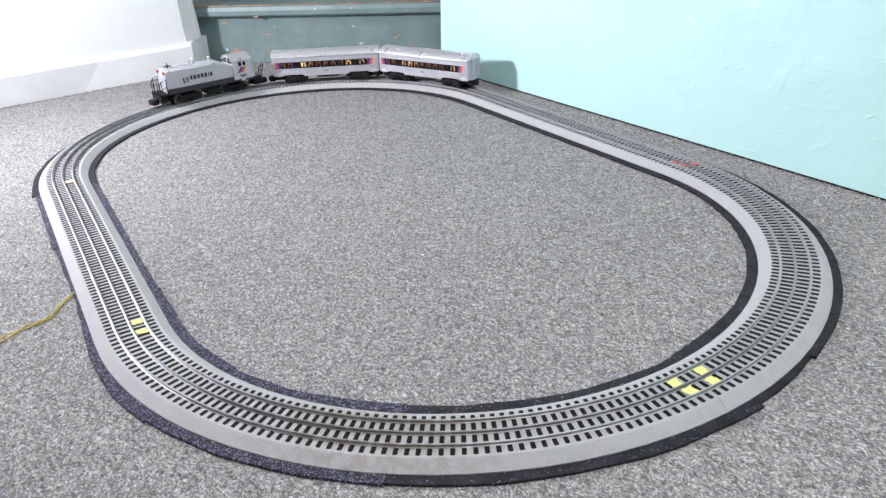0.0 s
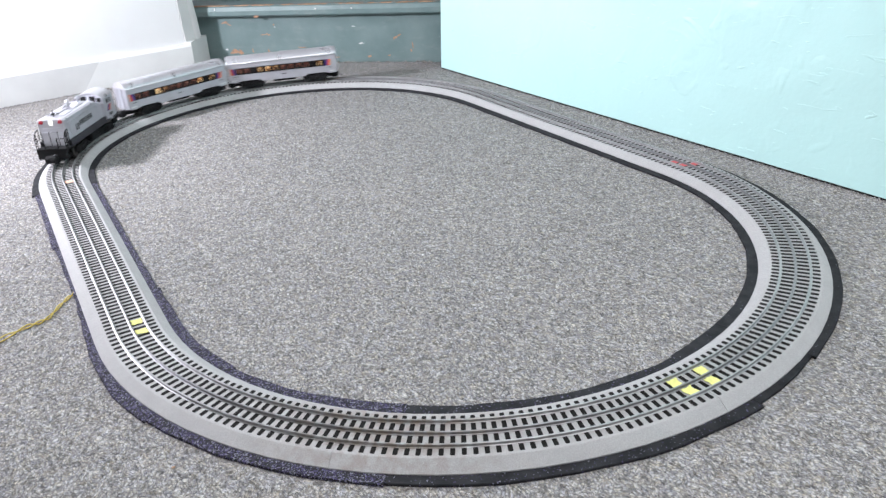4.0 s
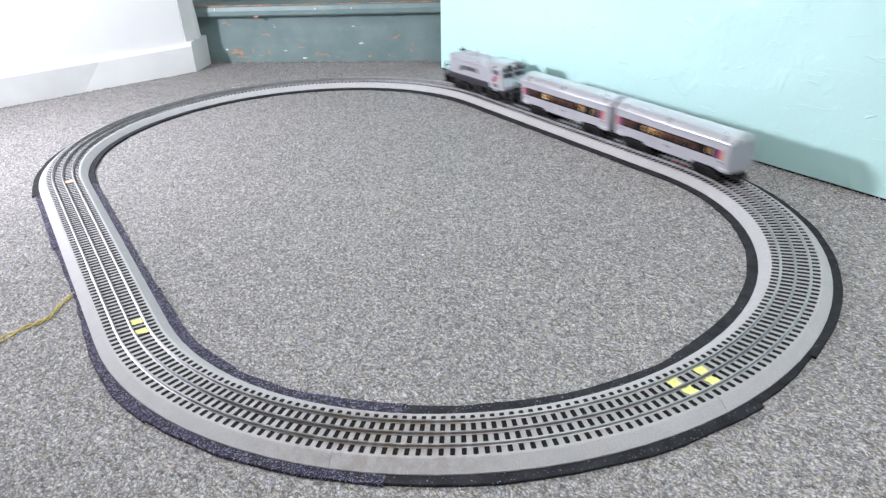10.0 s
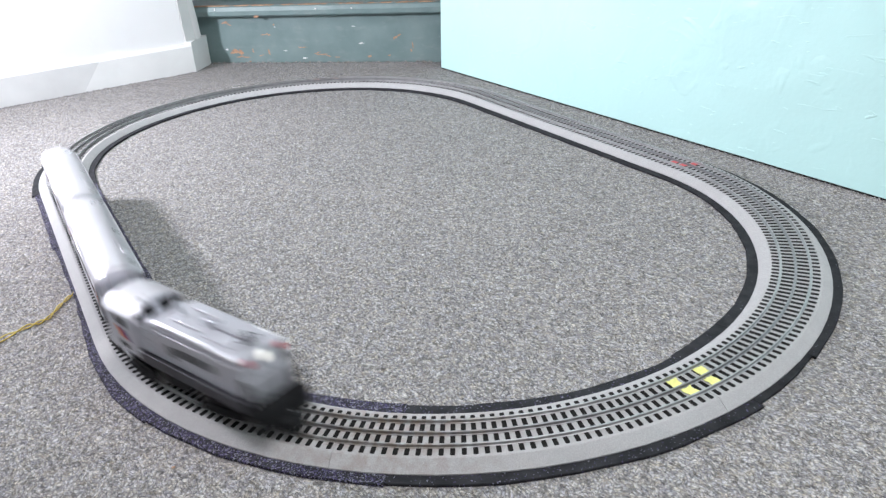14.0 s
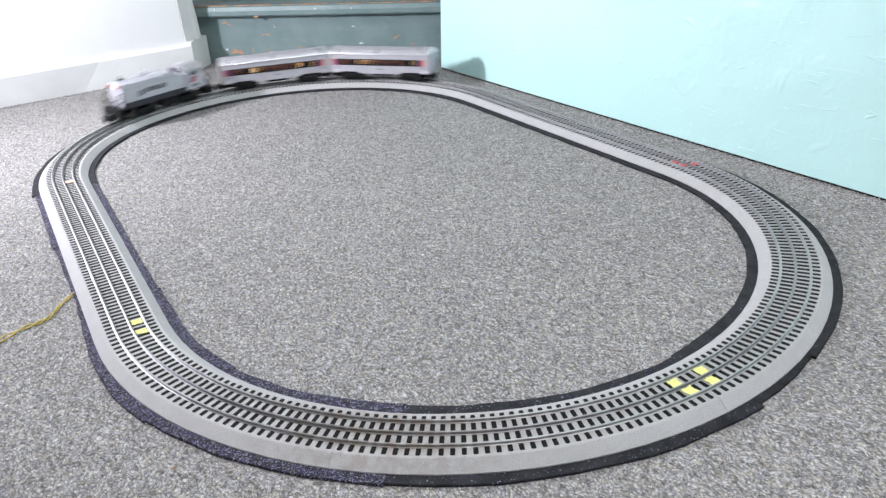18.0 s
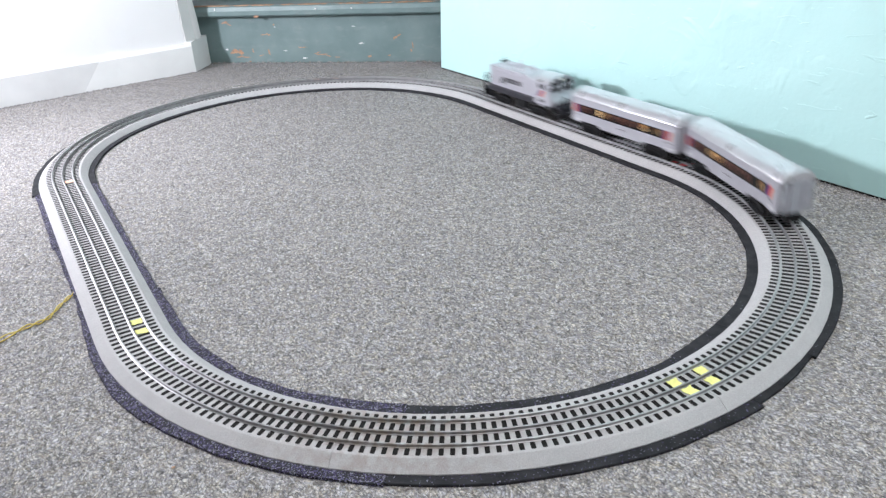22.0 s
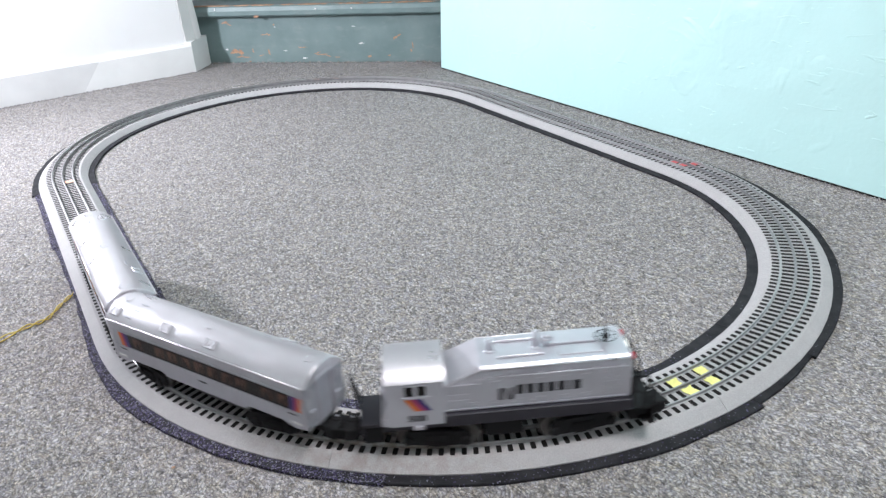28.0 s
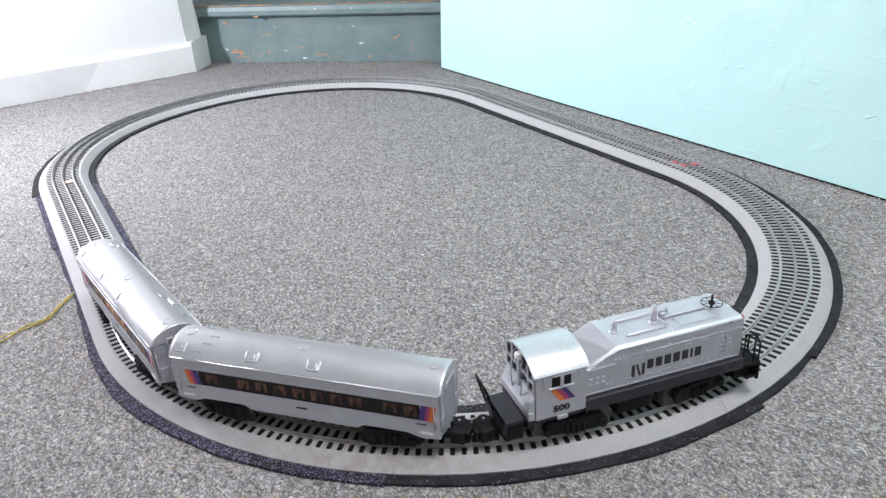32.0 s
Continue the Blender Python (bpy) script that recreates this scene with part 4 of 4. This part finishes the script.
    box(bm, -0.0945, -0.0920, -0.0295, 0.0295, 0.0572, 0.0590, bevel=0.0003)
    part("rear_window_frame", bm, SILVER, ob)
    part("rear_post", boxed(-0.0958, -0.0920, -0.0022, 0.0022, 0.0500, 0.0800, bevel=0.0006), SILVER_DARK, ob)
    # small silver plates added to give the bright reflection at the step's corners
    for y in (-1, 1):
        part("corner_glint_plate", boxed(-0.0992, -0.0945, *sorted((y * 0.0292, y * 0.0306)), 0.0335, 0.0405, bevel=0.0004), SILVER, ob)
    bm = prism([(-0.0925, 0.0315), (-0.0985, 0.0320), (-0.0995, 0.0345), (-0.0995, 0.0410), (-0.0980, 0.0440), (-0.0925, 0.0575)], -0.0295, 0.0295, "y")
    part("rear_step", bm, SILVER, ob)
    for pts in ([(-0.0925, 0.010, 0.083), (-0.0965, 0.010, 0.080), (-0.0985, 0.009, 0.058), (-0.0975, 0.008, 0.046)], [(-0.0925, -0.006, 0.081), (-0.0965, -0.008, 0.075), (-0.0985, -0.014, 0.060), (-0.0975, -0.010, 0.047)]):
        part("rear_pipe", tube(pts, 0.0006), SILVER_DARK, ob)
    lamp = rod(boxed(-0.0970, -0.0920, -0.0035, 0.0035, 0.0790, 0.0850, bevel=0.001), (-0.0965, 0, 0.082), (-0.0980, 0, 0.082), 0.0026, n=10)
    part("rear_headlight", lamp, CLEAR, ob, "small clear rear headlight")
    for y in (-1, 1):
        cu = bpy.data.curves.new("road_number", "FONT")
        cu.body, cu.size, cu.extrude, cu.align_x, cu.offset = "500", 0.0086, 0.00015, "CENTER", 0.00035
        t = new("road_number_text", cu)
        bpy.context.view_layer.update()
        me = bpy.data.meshes.new_from_object(t.evaluated_get(bpy.context.evaluated_depsgraph_get()))
        bpy.data.objects.remove(t)
        me.materials.clear()
        me.materials.append(INK)
        num = new("road_number", me)
        num.parent = ob
        num.matrix_basis = pose(-0.0680, y * 0.0313, 0.0365, 90, 0, 0 if y < 0 else 180) @ Matrix.Diagonal((1.25, 1, 1, 1))
        tagged(num, "black road number 500")
    part("fuel_tank", boxed(-0.009, 0.027, -0.026, 0.026, 0.008, 0.0285, bevel=0.003), BLACK, ob, "black fuel tank")
    a = truck(ob, 0.077, 0.054, 0.0115, 0.062, 0.0050, 0.0215)
    b = truck(ob, -0.049, 0.052, 0.0115, 0.062, 0.0050, 0.0215)
    return ob, a, b


# windows from the rear to the front: place along the car, and how brightly each side of each car is lit (0 to 2)
WINDOWS = (-0.0925, -0.0585, -0.0395, -0.0200, -0.001, 0.0178, 0.0365, 0.0557, 0.0885, 0.108)
LIT = {(0, 1): (1, 2, 0, 0, 0, 0, 1, 2, 0, 0), (0, -1): (0, 0, 0, 0, 0, 0, 0, 0, 0, 0), (1, 1): (1, 0, 0, 0, 0, 1, 2, 1, 0, 0), (1, -1): (0, 0, 0, 1, 1, 1, 1, 0, 0, 0)}


def passenger_car(kind):
    label = ("silver toy passenger car with lit windows, next behind the locomotive", "silver toy passenger car with dimly lit windows, last in the train")[kind]
    ob = tagged(empty("toy_passenger_car"), label, "toy train", "the toy train")
    h, e, eave = 0.1348, 0.0265, 0.0672
    rnd = random.Random(40 + kind)
    # shell: side wall with shallow ledges, cut up over the trucks
    side = [(-h, 0.0215), (-0.120, 0.0195), (-0.113, 0.0205), (-0.104, 0.0235), (-0.062, 0.0235), (-0.054, 0.0190), (0.054, 0.0190), (0.062, 0.0235), (0.104, 0.0235), (0.113, 0.0205), (0.120, 0.0195), (h, 0.0215), (h, eave), (-h, eave)]
    for y in (-1, 1):
        part("side_wall", prism(side, *sorted((y * (e - 0.002), y * e)), "y"), SILVER, ob)
        bm = bmesh.new()
        for z, t in ((0.0568, 0.0006), (0.0384, 0.0005), (0.0660, 0.0010)):
            box(bm, -h, h, *sorted((y * (e - 0.0002), y * (e + 0.0006))), z - t, z + t)
        part("ledge", bm, SILVER, ob)
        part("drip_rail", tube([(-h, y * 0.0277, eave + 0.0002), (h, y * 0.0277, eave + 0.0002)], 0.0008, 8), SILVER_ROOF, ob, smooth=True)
        x0, x1 = -0.1065, 0.1170
        band = part("window_band", boxed(x0, x1, *sorted((y * (e - 0.001), y * (e + 0.0003))), 0.0394, 0.0550), GLASS_DARK, ob, "glossy black window band")
        for x, b in zip(WINDOWS, LIT[kind, y]):
            mat = (PANE_RED if y > 0 else PANE_DIM, PANE_WARM, PANE_BRIGHT)[b]
            if kind and y < 0:
                mat = (PANE_RUST, PANE_AMBER)[b]
            part("window", boxed(x - 0.0060, x + 0.0060, *sorted((y * (e - 0.001), y * (e + 0.0005))), 0.0424, 0.0530), mat, band)
            a, b, c, d = (rnd.uniform(0.0, 1.0) for _ in range(4))
            xa, xb = x - 0.0052 + 0.004 * a, x + 0.0052 - 0.004 * b
            za, zb = 0.0446 + 0.0045 * c, 0.0446 + 0.0045 * d
            xm = 0.5 * (xa + xb) + 0.0016 * (a - d)
            shade = prism([(xa, 0.0424), (xb, 0.0424), (xb - 0.0006, zb), (xm + 0.0016, 0.5 * (za + zb) + 0.0008), (xm + 0.0008, max(za, zb) + 0.0022), (xm - 0.0010, max(za, zb) + 0.0016), (xm - 0.0015, za + 0.0004), (xa + 0.0008, za)], *sorted((y * (e + 0.0002), y * (e + 0.0007))), "y")
            part("printed_shade", shade, GLASS_DARK, band)
        for way in (-1, 1):
            for i, mat in enumerate((PURPLE, MAGENTA, ORANGE)):
                xa = (x1 if way > 0 else x0) + way * (0.0, 0.0054, 0.0090)[i]
                xb = xa + way * (0.0054, 0.0036, 0.0048)[i]
                bm = slant(bmesh.new(), min(xa, xb) + way * 0.0012, max(xa, xb) + way * 0.0012, 0.0394, 0.0550, -way * 0.0030, e - 0.0002, 0.0006, y)
                part("end_stripe", bm, mat, ob)
            part("step_plate", boxed(way * 0.122 - 0.006, way * 0.122 + 0.006, *sorted((y * e, y * (e + 0.0010))), 0.0248, 0.0270, bevel=0.0003), TRIM, ob, "white step plate")
            part("lettering_bar", boxed(way * 0.1175 - 0.005, way * 0.1175 + 0.005, *sorted((y * e, y * (e + 0.0003))), 0.0342, 0.0354), INK, ob)
            bm = tube([(way * 0.1298, y * (e + 0.0008), 0.030), (way * 0.1298, y * (e + 0.0008), 0.056)], 0.0005)
            part("grab_rail", bm, SILVER_ROOF, ob)
            xa, xb = sorted((way * 0.1265, way * 0.1272))
            part("door_seam", boxed(xa, xb, *sorted((y * e, y * (e + 0.0002))), 0.0235, 0.0650), SILVER_DARK, ob)
        part("lettering_bar", boxed(-0.0055, 0.0055, *sorted((y * e, y * (e + 0.0003))), 0.0300, 0.0318), INK, ob)
    part("floor_pan", boxed(-0.1310, 0.1310, -0.0244, 0.0244, 0.0225, 0.026), BLACK, ob)
    # roof with rounded ends
    pts = bow(0.0277, eave - 0.0003, 0.0818)
    bm = bmesh.new()
    rows = []
    for x, k in ((-h - 0.0022, 0.965), (-h - 0.0010, 0.99), (-h + 0.002, 1.0), (h - 0.002, 1.0), (h + 0.0010, 0.99), (h + 0.0022, 0.965)):
        rows.append([bm.verts.new((x, y * k, eave + (z - eave) * k)) for y, z in pts])
    for a, b in zip(rows, rows[1:]):
        for i in range(len(pts) - 1):
            f = bm.faces.new((a[i], a[i + 1], b[i + 1], b[i]))
            f.smooth = True
        bm.faces.new((a[-1], a[0], b[0], b[-1]))
    bm.faces.new(rows[0][::-1])
    bm.faces.new(rows[-1])
    bmesh.ops.recalc_face_normals(bm, faces=bm.faces[:])
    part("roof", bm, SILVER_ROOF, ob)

    def top(y):
        """Height and tilt of the roof at the offset y."""
        for (ya, za), (yb, zb) in zip(pts, pts[1:]):
            if ya <= y <= yb:
                return za + (zb - za) * (y - ya) / (yb - ya), math.atan2(zb - za, yb - ya)
        return eave, 0.0
    for x, y in ((-0.1265, -0.0195), (-0.0480, -0.0195), (0.0145, -0.0195), (0.0800, 0.0195)):
        z, tilt = top(y)
        bm = boxed(-0.0050, 0.0050, -0.0046, 0.0046, -0.0015, 0.0007, bevel=0.0003)
        box(bm, -0.0030, 0.0030, -0.0024, 0.0024, 0.0, 0.0012, bevel=0.0004)
        box(bm, -0.0064, 0.0064, -0.0052, -0.0042, -0.0015, 0.0012, bevel=0.0003)
        box(bm, -0.0068, -0.0050, -0.0046, 0.0046, -0.0015, 0.0016, bevel=0.0005)
        box(bm, 0.0050, 0.0068, -0.0046, 0.0046, -0.0015, 0.0016, bevel=0.0005)
        v = part("roof_hatch", bm, SILVER_ROOF, ob)
        v.matrix_basis = Matrix.Translation((x, y, z)) @ Matrix.Rotation(tilt, 4, "X")
    for x in (-0.123, -0.002, 0.124):
        part("roof_ring", ring((x, -0.002, 0.0816), 0.0048, 0.0006), SILVER_ROOF, ob)
    for x, y in ((-0.106, -0.0215), (-0.099, -0.0135), (-0.096, -0.0045), (0.060, 0.012), (-0.112, 0.012), (-0.112, 0.019)):
        z, tilt = top(y)
        v = part("roof_slot", boxed(-0.0048, 0.0048, -0.0009, 0.0009, -0.001, 0.0007, bevel=0.0003), SILVER_DARK, ob)
        v.matrix_basis = Matrix.Translation((x, y, z)) @ Matrix.Rotation(tilt, 4, "X")
    # ends
    for way in (-1, 1):
        x = way * h
        xa, xb = sorted((x - way * 0.002, x))
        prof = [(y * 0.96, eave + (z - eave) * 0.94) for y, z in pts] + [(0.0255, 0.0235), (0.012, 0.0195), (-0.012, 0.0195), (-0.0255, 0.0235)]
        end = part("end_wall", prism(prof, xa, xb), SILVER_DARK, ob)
        xa, xb = sorted((x - way * 0.001, x + way * 0.0030))
        bm = boxed(xa, xb, -0.0105, -0.0085, 0.022, 0.0680, bevel=0.0005)
        box(bm, xa, xb, 0.0085, 0.0105, 0.022, 0.0680, bevel=0.0005)
        box(bm, xa, xb, -0.0105, 0.0105, 0.0680, 0.0705, bevel=0.0005)
        part("door_frame", bm, SILVER, end)
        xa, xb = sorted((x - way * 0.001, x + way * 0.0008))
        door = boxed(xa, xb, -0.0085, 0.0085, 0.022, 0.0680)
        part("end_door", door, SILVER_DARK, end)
        for y in (-0.0182, 0.0182):
            bm = boxed(*sorted((x - way * 0.001, x + way * 0.0012)), y - 0.0042, y + 0.0042, 0.029, 0.039, bevel=0.0004)
            box(bm, *sorted((x - way * 0.001, x + way * 0.0012)), y - 0.0035, y + 0.0035, 0.053, 0.064, bevel=0.0004)
            part("end_panel", bm, SILVER, end)
        bm = tube([(x + way * 0.0025, 0.0242, 0.029), (x + way * 0.0025, 0.0242, 0.057)], 0.0005)
        part("end_grab", bm, SILVER_ROOF, end)
        part("end_grab", tube([(x + way * 0.0025, -0.0242, 0.029), (x + way * 0.0025, -0.0242, 0.057)], 0.0005), SILVER_ROOF, end)
        coupler(ob, way * (0.136 if way > 0 and kind == 0 else 0.1225), way)
    part("equipment_box", boxed(-0.030, 0.026, -0.018, 0.018, 0.012, 0.0225, bevel=0.002), BLACK, ob)
    a = truck(ob, 0.083, 0.038, 0.0095, 0.062, 0.003, 0.0205)
    b = truck(ob, -0.083, 0.038, 0.0095, 0.062, 0.003, 0.0205)
    return ob, a, b


# body and trucks, truck places on the body, distance behind the locomotive, share of the slack
TRAIN = [(locomotive(), 0.077, -0.049, 0.0, 0.0), (passenger_car(0), 0.083, -0.083, 0.290, 1.0), (passenger_car(1), 0.083, -0.083, 0.572, 1.5)]

# ---- how the train runs: seconds, metres along the track of the locomotive's middle ----
RUN = [(0, 3.427), (1.2, 3.427), (1.5, 3.431), (2, 3.449), (2.5, 3.497), (3, 3.585), (3.5, 3.698), (5.5, 4.35), (6, 4.590), (6.5, 4.8468), (7, 5.0925), (7.5, 5.3537),
       (8, 5.613), (8.5, 5.8755), (9, 6.144), (9.5, 6.4265), (10, 6.73), (10.5, 7.034), (11, 7.32), (11.5, 7.57), (12, 7.824), (12.5, 8.079), (13, 8.343), (13.5, 8.6305),
       (14, 8.972), (14.5, 9.33), (16.5, 10.677), (17, 11.06), (17.5, 11.4155), (18, 11.751), (18.5, 12.089), (19, 12.436), (19.5, 12.8195), (20, 13.213), (20.5, 13.6015),
       (21, 13.986), (21.5, 14.3655), (22, 14.755), (22.5, 15.1535), (23, 15.516), (23.5, 15.829), (24, 16.128), (24.5, 16.401), (25, 16.620), (25.5, 16.804),
       (27.5, 17.407), (28, 17.493), (28.5, 17.58), (29, 17.608), (29.5, 17.612), (32, 17.612)]


# how much the couplings are drawn out behind the locomotive
SLACK = [(0, 0.006), (2, 0.006), (3, 0.012), (3.5, 0.012), (5.5, 0.002), (7, -0.008), (8, 0.004), (9, 0.014), (10, 0.006), (19, 0.006), (20, 0.002), (21, 0.006), (25.5, 0.006), (28, -0.007), (29, -0.003), (32, 0.0)]


def slack_at(t):
    for (a, x), (b, y) in zip(SLACK, SLACK[1:]):
        if t <= b:
            u = (t - a) / (b - a)
            return x + (y - x) * u * u * (3 - 2 * u)
    return 0.0


def run_at(t):
    """Smooth, never backwards, through the rows of RUN."""
    ts, ss = [r[0] for r in RUN], [r[1] for r in RUN]
    n = len(ts)
    d = [(ss[i + 1] - ss[i]) / (ts[i + 1] - ts[i]) for i in range(n - 1)]
    i = max(0, min(n - 2, next((k for k in range(n - 1) if t <= ts[k + 1]), n - 2)))

    def slope(k):
        if k == 0 or k == n - 1 or d[k - 1] * d[k] <= 1e-9:
            return 0.0
        a, b = ts[k] - ts[k - 1], ts[k + 1] - ts[k]
        return 3 * (a + b) / ((2 * b + a) / d[k - 1] + (b + 2 * a) / d[k])
    h = ts[i + 1] - ts[i]
    u = (t - ts[i]) / h
    return ((1 + 2 * u) * (1 - u) ** 2 * ss[i] + u * (1 - u) ** 2 * h * slope(i) + u * u * (3 - 2 * u) * ss[i + 1] + u * u * (u - 1) * h * slope(i + 1))


def motions():
    times = [i / 10 for i in range(321)]
    for (ob, fore, aft), lead, trail, back, slack in TRAIN:
        body, first, second = [], [], []
        for t in times:
            s = run_at(t) - back - slack * slack_at(t)
            # the body hangs on its pivots, a little further out than the trucks of the locomotive
            xf, yf, _ = on_track(s + max(lead, 0.072))
            xa, ya, _ = on_track(s - max(-trail, 0.066))
            h = math.atan2(yf - ya, xf - xa)
            mid = 0.5 * (max(lead, 0.072) - max(-trail, 0.066))
            m = pose((xf + xa) / 2 - mid * math.cos(h), (yf + ya) / 2 - mid * math.sin(h), RAIL_TOP, 0, 0, math.degrees(h))
            body.append((t, m))
            for rows, x in ((first, lead), (second, trail)):
                xt, yt, ht = on_track(s + x)
                at = m.inverted() @ Vector((xt, yt, RAIL_TOP))
                turn = (ht - h + math.pi) % (2 * math.pi) - math.pi
                rows.append((t, pose(at.x, at.y, 0, 0, 0, math.degrees(turn))))
        walk(ob, body)
        walk(fore, first)
        walk(aft, second)


motions()
